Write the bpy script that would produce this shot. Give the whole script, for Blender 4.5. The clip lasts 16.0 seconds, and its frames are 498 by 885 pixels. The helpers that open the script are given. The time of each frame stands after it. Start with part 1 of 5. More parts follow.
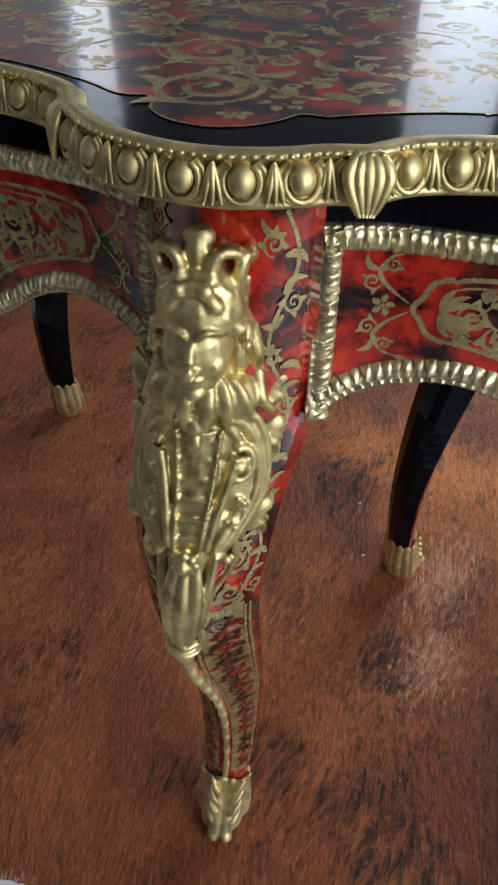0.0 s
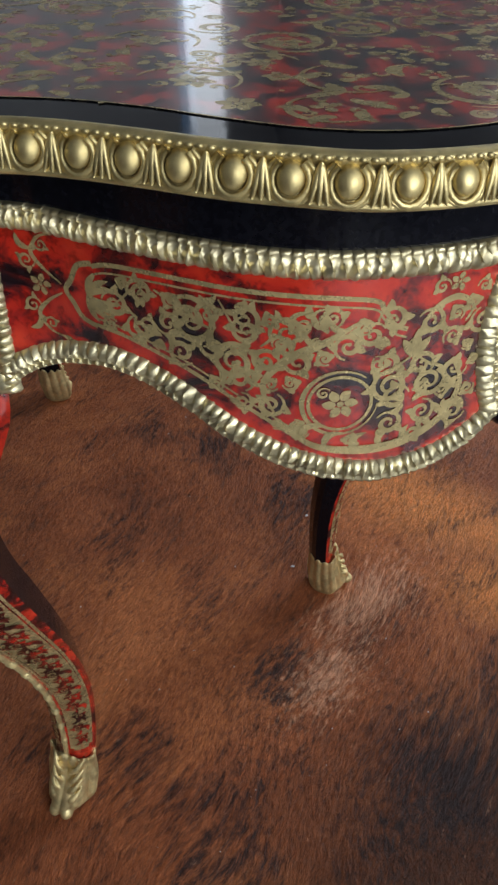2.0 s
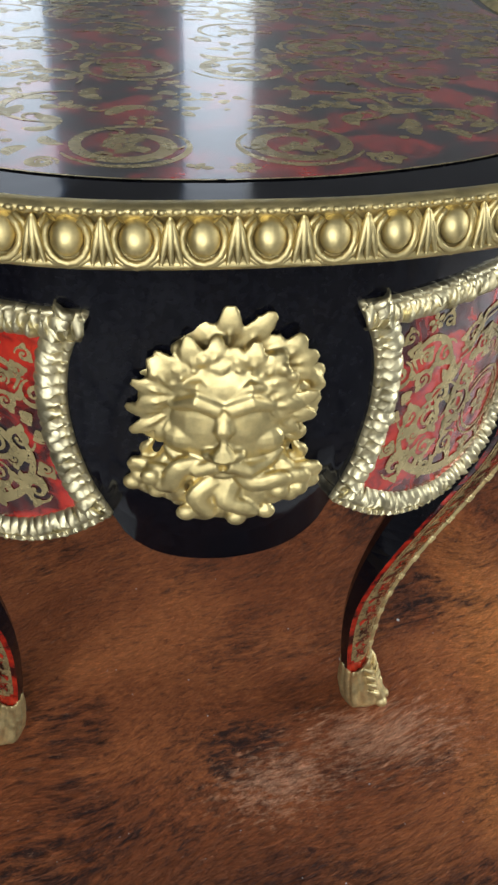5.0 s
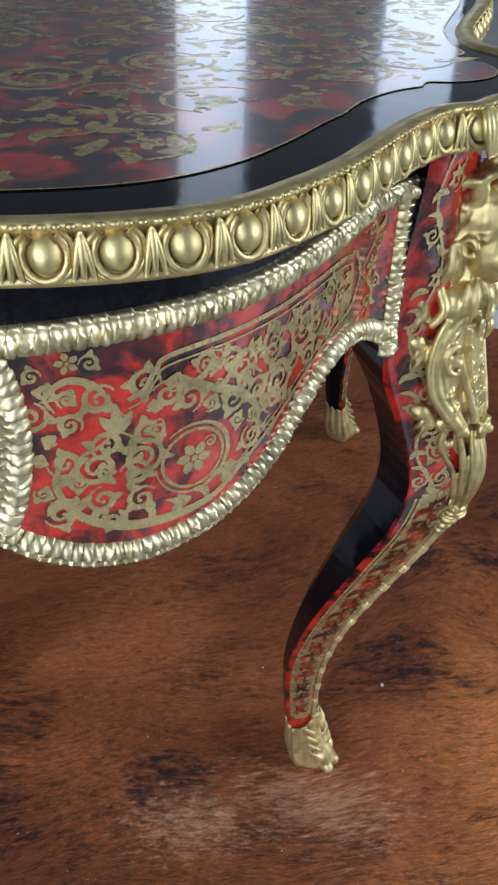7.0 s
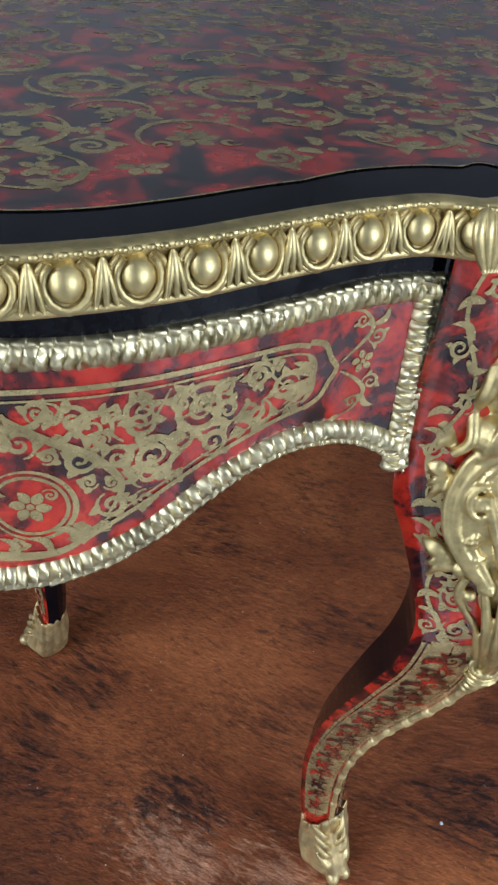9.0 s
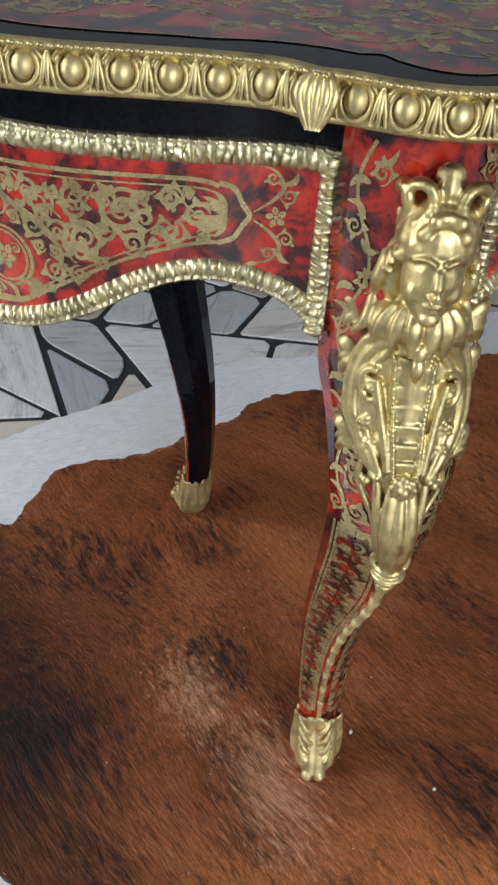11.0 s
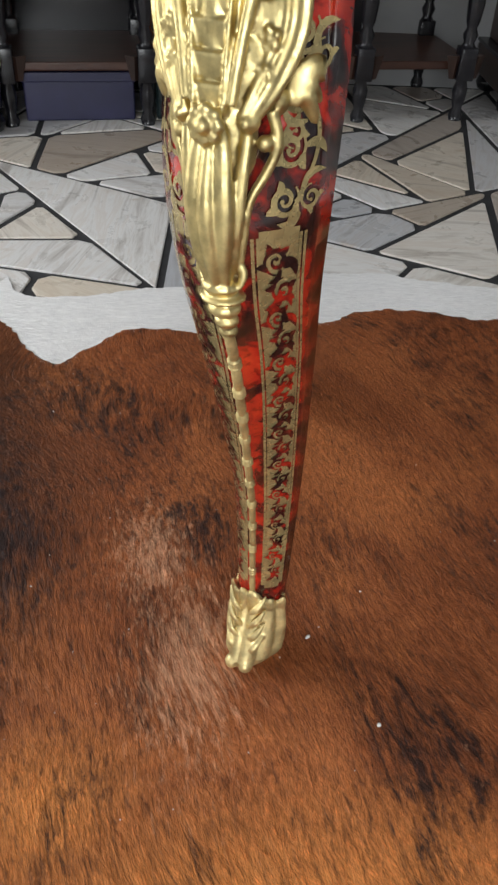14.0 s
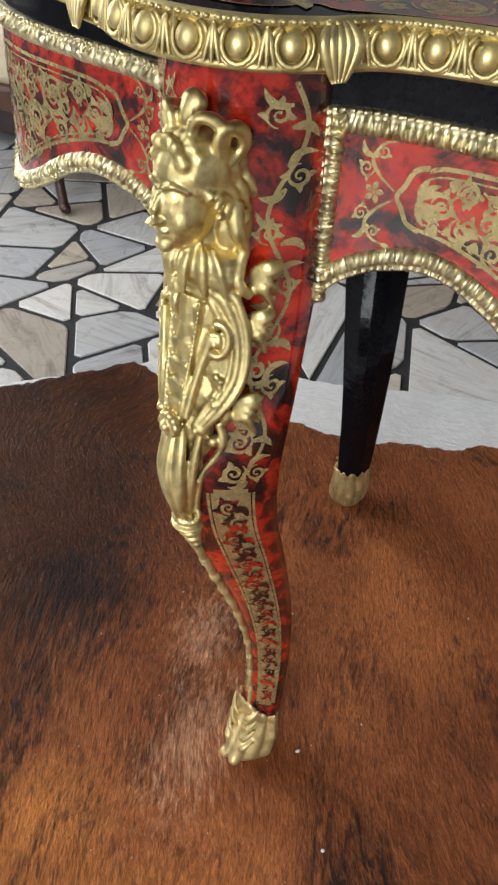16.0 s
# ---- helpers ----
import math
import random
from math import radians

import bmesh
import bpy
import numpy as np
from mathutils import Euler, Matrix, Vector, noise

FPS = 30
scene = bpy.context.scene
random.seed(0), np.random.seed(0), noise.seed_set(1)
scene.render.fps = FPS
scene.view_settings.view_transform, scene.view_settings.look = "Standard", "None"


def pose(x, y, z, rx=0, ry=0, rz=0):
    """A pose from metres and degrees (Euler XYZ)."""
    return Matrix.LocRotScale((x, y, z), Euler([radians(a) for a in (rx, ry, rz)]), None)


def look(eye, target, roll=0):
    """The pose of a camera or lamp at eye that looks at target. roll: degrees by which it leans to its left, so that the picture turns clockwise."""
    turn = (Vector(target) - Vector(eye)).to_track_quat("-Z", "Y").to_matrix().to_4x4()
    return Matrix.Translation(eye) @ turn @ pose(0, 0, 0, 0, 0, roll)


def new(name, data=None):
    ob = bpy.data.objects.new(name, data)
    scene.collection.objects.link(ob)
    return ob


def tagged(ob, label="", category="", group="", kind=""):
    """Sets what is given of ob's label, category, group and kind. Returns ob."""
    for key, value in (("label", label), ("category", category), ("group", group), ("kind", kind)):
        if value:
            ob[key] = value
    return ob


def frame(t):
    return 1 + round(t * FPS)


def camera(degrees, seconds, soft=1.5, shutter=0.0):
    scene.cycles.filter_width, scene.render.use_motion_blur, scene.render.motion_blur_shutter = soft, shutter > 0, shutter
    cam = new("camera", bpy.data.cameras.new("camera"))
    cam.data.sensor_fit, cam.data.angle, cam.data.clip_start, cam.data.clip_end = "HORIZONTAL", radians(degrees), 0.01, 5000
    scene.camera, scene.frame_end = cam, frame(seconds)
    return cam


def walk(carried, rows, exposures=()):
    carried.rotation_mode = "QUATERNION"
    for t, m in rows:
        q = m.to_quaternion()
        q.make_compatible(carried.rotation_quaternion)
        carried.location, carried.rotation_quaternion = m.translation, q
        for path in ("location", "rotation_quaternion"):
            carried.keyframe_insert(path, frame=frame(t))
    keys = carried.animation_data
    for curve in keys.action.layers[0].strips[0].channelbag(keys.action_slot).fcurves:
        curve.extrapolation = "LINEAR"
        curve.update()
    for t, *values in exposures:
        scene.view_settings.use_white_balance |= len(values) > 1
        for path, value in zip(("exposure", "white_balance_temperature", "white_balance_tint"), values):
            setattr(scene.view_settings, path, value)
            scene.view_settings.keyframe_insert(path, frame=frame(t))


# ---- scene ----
import itertools

cam = camera(34.34, 16.0, soft=2.6)
PATH = [
    (0.0, (-0.5641, -0.5794, 0.8745), (0.0810, -0.1504, 0.2422), 1.17),
    (0.5, (-0.5529, -0.6358, 0.8738), (0.0719, -0.1762, 0.2427), 1.34),
    (1.0, (-0.5220, -0.6912, 0.8775), (0.0825, -0.2020, 0.2488), 1.22),
    (1.5, (-0.4680, -0.7335, 0.8860), (0.1160, -0.2168, 0.2599), 1.16),
    (2.0, (-0.4243, -0.7827, 0.8707), (0.1425, -0.2406, 0.2504), 1.18),
    (2.5, (-0.3684, -0.8400, 0.8561), (0.1753, -0.2675, 0.2424), 1.05),
    (3.0, (-0.3138, -0.8787, 0.8507), (0.1984, -0.2688, 0.2460), 1.40),
    (3.5, (-0.2425, -0.8771, 0.8504), (0.2075, -0.2138, 0.2525), 1.93),
    (4.0, (-0.1875, -0.8907, 0.8565), (0.1560, -0.1658, 0.2594), 2.68),
    (4.5, (-0.1247, -0.9142, 0.8576), (0.0941, -0.1446, 0.2576), 3.19),
    (5.0, (-0.0389, -0.9198, 0.8662), (0.0960, -0.1326, 0.2645), 2.52),
    (5.2, (-0.0087, -0.9148, 0.8748), (0.1109, -0.1238, 0.2749), 2.31),
    (7.3, (0.2459, -0.8630, 0.8638), (0.0923, -0.0741, 0.2688), 1.69),
    (7.5, (0.2699, -0.8282, 0.8660), (0.0839, -0.0474, 0.2696), 1.85),
    (8.0, (0.3167, -0.7718, 0.8765), (0.0538, -0.0160, 0.2769), 2.17),
    (8.5, (0.3385, -0.7556, 0.8811), (-0.0106, -0.0361, 0.2807), 2.97),
    (9.0, (0.3747, -0.7426, 0.8712), (-0.0840, -0.0890, 0.2693), 4.05),
    (9.2, (0.3810, -0.7279, 0.8741), (-0.1097, -0.1012, 0.2687), 5.31),
    (11.3, (0.6524, -0.6100, 0.8594), (-0.0675, -0.3190, 0.2293), 4.25),
    (11.5, (0.6615, -0.6003, 0.8425), (-0.0680, -0.3224, 0.2176), 4.48),
    (12.0, (0.6670, -0.5656, 0.7249), (-0.0768, -0.3318, 0.0988), 4.12),
    (12.5, (0.6670, -0.5488, 0.6252), (-0.0888, -0.3485, 0.0017), 3.74),
    (13.0, (0.7023, -0.5144, 0.6383), (-0.0593, -0.3468, 0.0122), 3.29),
    (13.5, (0.7181, -0.4514, 0.6880), (-0.0500, -0.3311, 0.0590), 3.35),
    (14.0, (0.6985, -0.3653, 0.6416), (-0.0779, -0.3229, 0.0129), 3.07),
    (14.5, (0.6935, -0.3112, 0.5942), (-0.0863, -0.3497, -0.0307), 4.02),
    (15.0, (0.7082, -0.2934, 0.5681), (-0.0598, -0.4231, -0.0591), 4.04),
    (15.5, (0.7069, -0.2551, 0.6887), (-0.0419, -0.4511, 0.0555), 3.77),
    (16.0, (0.6884, -0.2023, 0.8458), (-0.0454, -0.4323, 0.2066), 3.85),
]
EXPOSURES = [(0.0, 0.0, 6000, 10), (2.0, -0.08, 6100, 10), (3.2, -0.18, 6450, 10), (4.5, -0.26, 6400, 10), (5.2, -0.2, 6200, 10), (7.5, -0.14, 5600, 10), (9.2, 0.0, 5500, 10), (11.5, 0.0, 6200, 10), (12.5, 0.14, 6450, 10), (13.0, 0.12, 6600, 10), (14.5, 0.26, 6650, 10), (16.0, 0.2, 6650, 10)]
walk(cam, [(t, look(eye, target, roll)) for t, eye, target, roll in PATH], exposures=EXPOSURES)

# ---- light ----
world = bpy.data.worlds.new("sky")
scene.world = world
world.use_nodes = True
wn = world.node_tree
sky = wn.nodes.new("ShaderNodeTexSky")
sky.sky_type, sky.sun_disc = "NISHITA", False
sky.sun_elevation, sky.sun_rotation = radians(40), radians(200)
wn.links.new(sky.outputs[0], wn.nodes["Background"].inputs[0])
wn.nodes["Background"].inputs[1].default_value = 0.08

ROOM = (-1.75, 3.4, -2.3, 2.7, 2.7)          # x0, x1, y0, y1, height of the room
FRONT = (-1.65, 0.45, 0.35, 2.35)               # the large window in the front wall
BACK = ((-0.62, -0.30), (0.22, 0.54), (2.62, 2.92))          # narrow windows in the back wall


def window_lamp(place, aim, sx, sy, watts, colour):
    lamp = bpy.data.lights.new("window_light", "AREA")
    lamp.shape, lamp.size, lamp.size_y, lamp.energy, lamp.color = "RECTANGLE", sx, sy, watts, colour
    ob = new("window_light", lamp)
    ob.matrix_world = look(place, aim)
    return ob


DAY = (0.93, 0.97, 1.0)
window_lamp((-0.6, -2.28, 1.35), (-0.4, 0.0, 1.2), 2.0, 1.9, 50, DAY)
window_lamp((3.38, -0.5, 1.45), (0.0, -0.3, 0.8), 1.8, 1.7, 84, DAY)
for a, b in BACK:
    window_lamp(((a + b) / 2, 2.68, 1.35), ((a + b) / 2, 0.0, 1.2), b - a - 0.03, 1.9, 2.6, DAY)
window_lamp((3.38, 0.9, 1.35), (0.0, 0.9, 1.2), 0.45, 1.9, 4, DAY)


# ---- materials ----
def material(name, colour, rough=0.5, metal=0.0, coat=0.0):
    m = bpy.data.materials.new(name)
    m.use_nodes = True
    b = m.node_tree.nodes["Principled BSDF"]
    b.inputs["Base Color"].default_value = (*colour, 1)
    b.inputs["Roughness"].default_value = rough
    b.inputs["Metallic"].default_value = metal
    b.inputs["Coat Weight"].default_value = coat
    b.inputs["Coat Roughness"].default_value = 0.08
    return m, m.node_tree, b


def node(tree, kind, **inputs):
    n = tree.nodes.new("ShaderNode" + kind)
    for k, v in inputs.items():
        n.inputs[k.replace("_", " ")].default_value = v
    return n


def coords(tree, scale=(1, 1, 1), rot=(0, 0, 0), output="Object"):
    c = tree.nodes.new("ShaderNodeTexCoord")
    m = tree.nodes.new("ShaderNodeMapping")
    m.inputs["Scale"].default_value, m.inputs["Rotation"].default_value = scale, rot
    tree.links.new(c.outputs[output], m.inputs[0])
    return m.outputs[0]


def ramp(tree, src, stops):
    r = tree.nodes.new("ShaderNodeValToRGB")
    els = r.color_ramp.elements
    while len(els) < len(stops):
        els.new(0.5)
    for e, (p, c) in zip(els, stops):
        e.position, e.color = p, (*c, 1) if len(c) == 3 else c
    tree.links.new(src, r.inputs[0])
    return r.outputs[0]


def mix(tree, fac, a, b, mode="MIX"):
    n = tree.nodes.new("ShaderNodeMix")
    n.data_type, n.blend_type = "RGBA", mode
    for sock, v in ((n.inputs[0], fac), (n.inputs[6], a), (n.inputs[7], b)):
        if hasattr(v, "links"):
            tree.links.new(v, sock)
        else:
            sock.default_value = (*v, 1) if isinstance(v, tuple) and len(v) == 3 else v
    return n.outputs[2]


def bump(tree, bsdf, height, strength, distance):
    n = node(tree, "Bump", Strength=strength, Distance=distance)
    tree.links.new(height, n.inputs["Height"])
    tree.links.new(n.outputs[0], bsdf.inputs["Normal"])


def noise_of(tree, vec, scale, detail=3.0, rough=0.55, distortion=0.0):
    n = node(tree, "TexNoise", Scale=scale, Detail=detail, Roughness=rough, Distortion=distortion)
    tree.links.new(vec, n.inputs["Vector"])
    return n.outputs[0]


def make_lacquer():
    m, t, b = material("ebonised_lacquer", (0.006, 0.006, 0.008), 0.22, 0, 0.0)
    b.inputs["Specular IOR Level"].default_value = 0.18
    v = coords(t)
    t.links.new(ramp(t, noise_of(t, v, 30), [(0.35, (0.06,) * 3), (0.75, (0.15,) * 3)]), b.inputs["Roughness"])
    t.links.new(ramp(t, noise_of(t, v, 300, 2), [(0.3, (0.0025, 0.0025, 0.004)), (0.8, (0.007, 0.007, 0.010))]), b.inputs["Base Color"])
    bump(t, b, noise_of(t, v, 25, 2), 0.06, 0.004)
    return m


def make_shell(name="tortoiseshell", gloss=0.16, shift=0.0):
    m, t, b = material(name, (0.4, 0.02, 0.01), gloss, 0, 0.9)
    v = coords(t)
    c = ramp(t, noise_of(t, v, 34, 4, 0.6, 0.6), [(0.38 + shift, (0.012, 0.005, 0.006)), (0.46 + shift, (0.11, 0.010, 0.008)), (0.53 + shift, (0.40, 0.018, 0.009)), (0.75 + shift, (0.60, 0.042, 0.014))])
    c = mix(t, 0.5, c, ramp(t, noise_of(t, v, 110, 3, 0.7, 0.4), [(0.38, (0.05, 0.02, 0.02)), (0.5, (1, 1, 1))]), "MULTIPLY")
    t.links.new(c, b.inputs["Base Color"])
    bump(t, b, noise_of(t, v, 40, 2), 0.05, 0.003)
    return m


def make_brass(name, colour, rough, metal=1.0):
    m, t, b = material(name, colour, rough, metal)
    v = coords(t)
    dark = tuple(c * 0.55 for c in colour)
    t.links.new(ramp(t, noise_of(t, v, 60, 4, 0.65), [(0.3, dark), (0.62, colour)]), b.inputs["Base Color"])
    t.links.new(ramp(t, noise_of(t, v, 140, 3), [(0.3, (rough * 0.75,) * 3), (0.75, (rough * 1.4,) * 3)]), b.inputs["Roughness"])
    bump(t, b, noise_of(t, v, 420, 2), 0.15, 0.0006)
    return m


def patch_of(t, place, radii, turn=0.0):
    """A soft oval marking: 1 in its middle, 0 at its rim."""
    c = t.nodes.new("ShaderNodeTexCoord")
    m = t.nodes.new("ShaderNodeMapping")
    m.vector_type = "TEXTURE"
    m.inputs["Location"].default_value = (*place, 0)
    m.inputs["Rotation"].default_value = (0, 0, turn)
    m.inputs["Scale"].default_value = (*radii, 1)
    t.links.new(c.outputs["Object"], m.inputs[0])
    g = t.nodes.new("ShaderNodeTexGradient")
    g.gradient_type = "SPHERICAL"
    t.links.new(m.outputs[0], g.inputs[0])
    return g.outputs["Fac"]


def maths(t, op, a, b, c=None):
    n = t.nodes.new("ShaderNodeMath")
    n.operation = op
    for sock, v in zip(n.inputs, (a, b, c)):
        if v is None:
            continue
        if hasattr(v, "links"):
            t.links.new(v, sock)
        else:
            sock.default_value = v
    return n.outputs[0]


DARK_MARKS = (((0.30, -0.17), (0.13, 0.09), 0.5), ((0.12, -0.60), (0.30, 0.12), 0.2), ((-0.17, -0.50), (0.16, 0.12), 0.2), ((0.36, 0.02), (0.22, 0.06), 0.3), ((0.05, -0.40), (0.09, 0.07), 0.1), ((0.52, -0.42), (0.20, 0.035), -0.5))
PALE_MARKS = (((0.24, -0.385), (0.19, 0.085), 0.05), ((0.10, -0.43), (0.13, 0.07), 0.1))
ORANGE_MARKS = (((0.46, -0.33), (0.11, 0.36), 0.1), ((0.38, -0.50), (0.09, 0.10), 0.3))


def make_hide():
    m, t, b = material("brown_cowhide", (0.2, 0.07, 0.03), 0.55)
    b.inputs["Specular IOR Level"].default_value = 0.22
    swirl = node(t, "TexNoise", Scale=1.5, Detail=2.0)
    t.links.new(coords(t), swirl.inputs["Vector"])
    bend = t.nodes.new("ShaderNodeVectorRotate")
    bend.rotation_type = "Z_AXIS"
    t.links.new(maths(t, "MULTIPLY_ADD", swirl.outputs[0], 1.1, -0.88), bend.inputs["Angle"])
    t.links.new(coords(t), bend.inputs["Vector"])

    def grain(scale, detail, rough, dist):
        m2 = t.nodes.new("ShaderNodeMapping")
        m2.inputs["Scale"].default_value = scale
        t.links.new(bend.outputs[0], m2.inputs[0])
        return noise_of(t, m2.outputs[0], 1.0, detail, rough, dist)

    def marks(which):
        out = None
        for p, r, a in which:
            f = patch_of(t, p, r, a)
            out = f if out is None else maths(t, "MAXIMUM", out, f)
        return out

    big = noise_of(t, coords(t, rot=(0, 0, 0.5)), 3.2, 5, 0.65, 0.6)
    cluster = grain((5, 9, 5), 4, 0.65, 0.5)
    streak = grain((30, 120, 12), 7, 0.80, 0.6)
    fleck = grain((40, 150, 20), 6, 0.8, 0.4)
    tuft = grain((60, 200, 30), 5, 0.75, 0.5)
    hair = grain((110, 620, 60), 3, 0.7, 0.8)
    c = ramp(t, big, [(0.30, (0.215, 0.060, 0.019)), (0.48, (0.375, 0.112, 0.036)), (0.66, (0.56, 0.185, 0.058))])
    c = mix(t, maths(t, "MULTIPLY", marks(ORANGE_MARKS), 1.2), c, (0.80, 0.290, 0.075))
    # the darker flank of the hide
    flank = patch_of(t, (-0.05, -0.86), (0.72, 0.42), 0.12)
    c = mix(t, ramp(t, flank, [(0.05, (0, 0, 0)), (0.50, (0.86,) * 3)]), c, (0.050, 0.017, 0.006))
    # brindle: clustered black streaks
    bias = maths(t, "MULTIPLY_ADD", cluster, 0.62, -0.31)
    bias = maths(t, "MULTIPLY_ADD", marks(DARK_MARKS), 0.13, bias)
    dark = ramp(t, maths(t, "ADD", streak, bias), [(0.50, (0, 0, 0)), (0.70, (0.92,) * 3)])
    c = mix(t, dark, c, (0.022, 0.013, 0.013))
    # frosted tips
    pale = maths(t, "MULTIPLY_ADD", marks(PALE_MARKS), 0.26, fleck)
    c = mix(t, ramp(t, pale, [(0.61, (0, 0, 0)), (0.76, (0.62,) * 3)]), c, (0.84, 0.45, 0.26))
    c = mix(t, 0.85, c, ramp(t, tuft, [(0.28, (0.50,) * 3), (0.5, (0.95,) * 3), (0.70, (1.35,) * 3)]), "MULTIPLY")
    c = mix(t, 0.8, c, ramp(t, hair, [(0.28, (0.55,) * 3), (0.72, (1.35,) * 3)]), "MULTIPLY")
    geo = t.nodes.new("ShaderNodeNewGeometry")
    c = mix(t, 1.0, c, ramp(t, geo.outputs["Random Per Island"], [(0.0, (0.78,) * 3), (1.0, (1.22,) * 3)]), "MULTIPLY")
    t.links.new(c, b.inputs["Base Color"])
    bump(t, b, tuft, 0.7, 0.005)
    return m


def make_white_hide():
    m, t, b = material("white_cowhide", (0.78, 0.77, 0.75), 0.7)
    b.inputs["Sheen Weight"].default_value = 0.3
    hair = noise_of(t, coords(t, (300, 50, 60), (0, 0, 0.9)), 1.0, 4, 0.7, 1.0)
    t.links.new(ramp(t, hair, [(0.25, (0.60, 0.59, 0.58)), (0.65, (0.84, 0.83, 0.81))]), b.inputs["Base Color"])
    bump(t, b, hair, 0.5, 0.003)
    return m


def make_stone():
    m, t, b = material("marble_stone", (0.6, 0.58, 0.55), 0.3)
    info = t.nodes.new("ShaderNodeObjectInfo")
    geo = t.nodes.new("ShaderNodeNewGeometry")
    add = t.nodes.new("ShaderNodeMath")
    t.links.new(info.outputs["Random"], add.inputs[0])
    t.links.new(geo.outputs["Random Per Island"], add.inputs[1])
    frac = t.nodes.new("ShaderNodeMath")
    frac.operation = "FRACT"
    t.links.new(add.outputs[0], frac.inputs[0])
    r = frac.outputs[0]
    turn = t.nodes.new("ShaderNodeVectorRotate")
    turn.rotation_type = "Z_AXIS"
    ang = t.nodes.new("ShaderNodeMath")
    ang.operation = "MULTIPLY"
    ang.inputs[1].default_value = 37.0
    t.links.new(r, ang.inputs[0])
    t.links.new(ang.outputs[0], turn.inputs["Angle"])
    t.links.new(coords(t), turn.inputs["Vector"])
    st = t.nodes.new("ShaderNodeMapping")
    st.inputs["Scale"].default_value = (3, 22, 3)
    t.links.new(turn.outputs[0], st.inputs[0])
    vein = noise_of(t, st.outputs[0], 1.0, 6, 0.65, 1.6)
    mott = noise_of(t, turn.outputs[0], 14, 5, 0.65, 0.6)
    base = ramp(t, r, [(0.0, (0.44, 0.45, 0.47)), (0.3, (0.62, 0.61, 0.60)), (0.55, (0.74, 0.73, 0.71)), (0.75, (0.64, 0.57, 0.47)), (0.9, (0.40, 0.34, 0.28)), (1.0, (0.55, 0.55, 0.56))])
    c = mix(t, 0.75, base, ramp(t, vein, [(0.30, (0.36, 0.31, 0.27)), (0.43, (0.80, 0.77, 0.74)), (0.5, (1.0, 1.0, 1.0)), (0.58, (0.86, 0.80, 0.75)), (0.72, (1.05, 1.05, 1.05))]), "MULTIPLY")
    c = mix(t, ramp(t, mott, [(0.60, (0, 0, 0)), (0.74, (0.45,) * 3)]), c, (0.36, 0.24, 0.13))
    t.links.new(c, b.inputs["Base Color"])
    t.links.new(ramp(t, mott, [(0.3, (0.22,) * 3), (0.7, (0.42,) * 3)]), b.inputs["Roughness"])
    bump(t, b, mott, 0.12, 0.003)
    return m


def make_wood(name, dark, light, rough=0.35, stretch=(3, 40, 3)):
    m, t, b = material(name, light, rough, 0, 0.04)
    g = noise_of(t, coords(t, stretch), 1.0, 5, 0.65, 1.2)
    t.links.new(ramp(t, g, [(0.3, dark), (0.7, light)]), b.inputs["Base Color"])
    bump(t, b, g, 0.12, 0.002)
    return m


def make_plain(name, a, bcol, rough, scale=12.0, depth=0.08):
    m, t, b = material(name, a, rough)
    n = noise_of(t, coords(t), scale, 5, 0.6)
    t.links.new(ramp(t, n, [(0.3, a), (0.7, bcol)]), b.inputs["Base Color"])
    bump(t, b, noise_of(t, coords(t), scale * 9, 3), depth, 0.002)
    return m


LACQUER = make_lacquer()
SHELL = make_shell()
SHELLTOP = make_shell("dark_tortoiseshell", 0.26, 0.04)
BRASS = make_brass("inlaid_brass", (0.58, 0.46, 0.215), 0.27, 0.62)
GILT = make_brass("gilt_bronze", (0.74, 0.60, 0.28), 0.46)
# Gilt made paler and rougher than GILT, so feet and ridge look lit.
ROUGHGILT = make_brass("rough_gilt", (0.80, 0.65, 0.32), 0.56, 0.9)
TRIMGILT = make_brass("pale_gilt_trim", (0.77, 0.68, 0.42), 0.44)
HIDE = make_hide()
WHITE = make_white_hide()
STONE = make_stone()
GROUT = make_plain("black_mortar", (0.012, 0.012, 0.013), (0.03, 0.03, 0.032), 0.85, 40)
PLASTER = make_plain("grey_plaster", (0.25, 0.25, 0.255), (0.31, 0.31, 0.31), 0.85, 5)
DARKWOOD = make_wood("dark_stained_wood", (0.010, 0.005, 0.004), (0.045, 0.020, 0.013))
REDWOOD = make_wood("red_brown_wood", (0.022, 0.008, 0.005), (0.085, 0.032, 0.018))


# ---- shape helpers ----
def part(name, bm, mat, parent=None, label="", smooth=False):
    me = bpy.data.meshes.new(name)
    bm.to_mesh(me)
    bm.free()
    for mm in (mat if isinstance(mat, (list, tuple)) else [mat]):
        me.materials.append(mm)
    if smooth:
        me.shade_smooth()
    ob = new(name, me)
    ob.parent = parent
    if label:
        ob["label"] = label
    return ob


def empty(name, place=(0, 0, 0)):
    ob = new(name)
    ob.location = place
    return ob


def box(bm, lo, hi, bev=0.0):
    m = Matrix.LocRotScale([(a + b) / 2 for a, b in zip(lo, hi)], None, [b - a for a, b in zip(lo, hi)])
    r = bmesh.ops.create_cube(bm, size=1, matrix=m)
    if bev:
        es = list({e for v in r["verts"] for e in v.link_edges})
        bmesh.ops.bevel(bm, geom=es, offset=bev, segments=2, affect="EDGES", profile=0.5)
    return r["verts"]


def ball(bm, c, r, m=None, u=12, v=8):
    r = (r, r, r) if isinstance(r, (int, float)) else tuple(r)
    mat = Matrix.Translation(c) @ (m.to_4x4() if m else Matrix()) @ Matrix.Diagonal((*r, 1))
    return bmesh.ops.create_uvsphere(bm, u_segments=u, v_segments=v, radius=1, matrix=mat)["verts"]


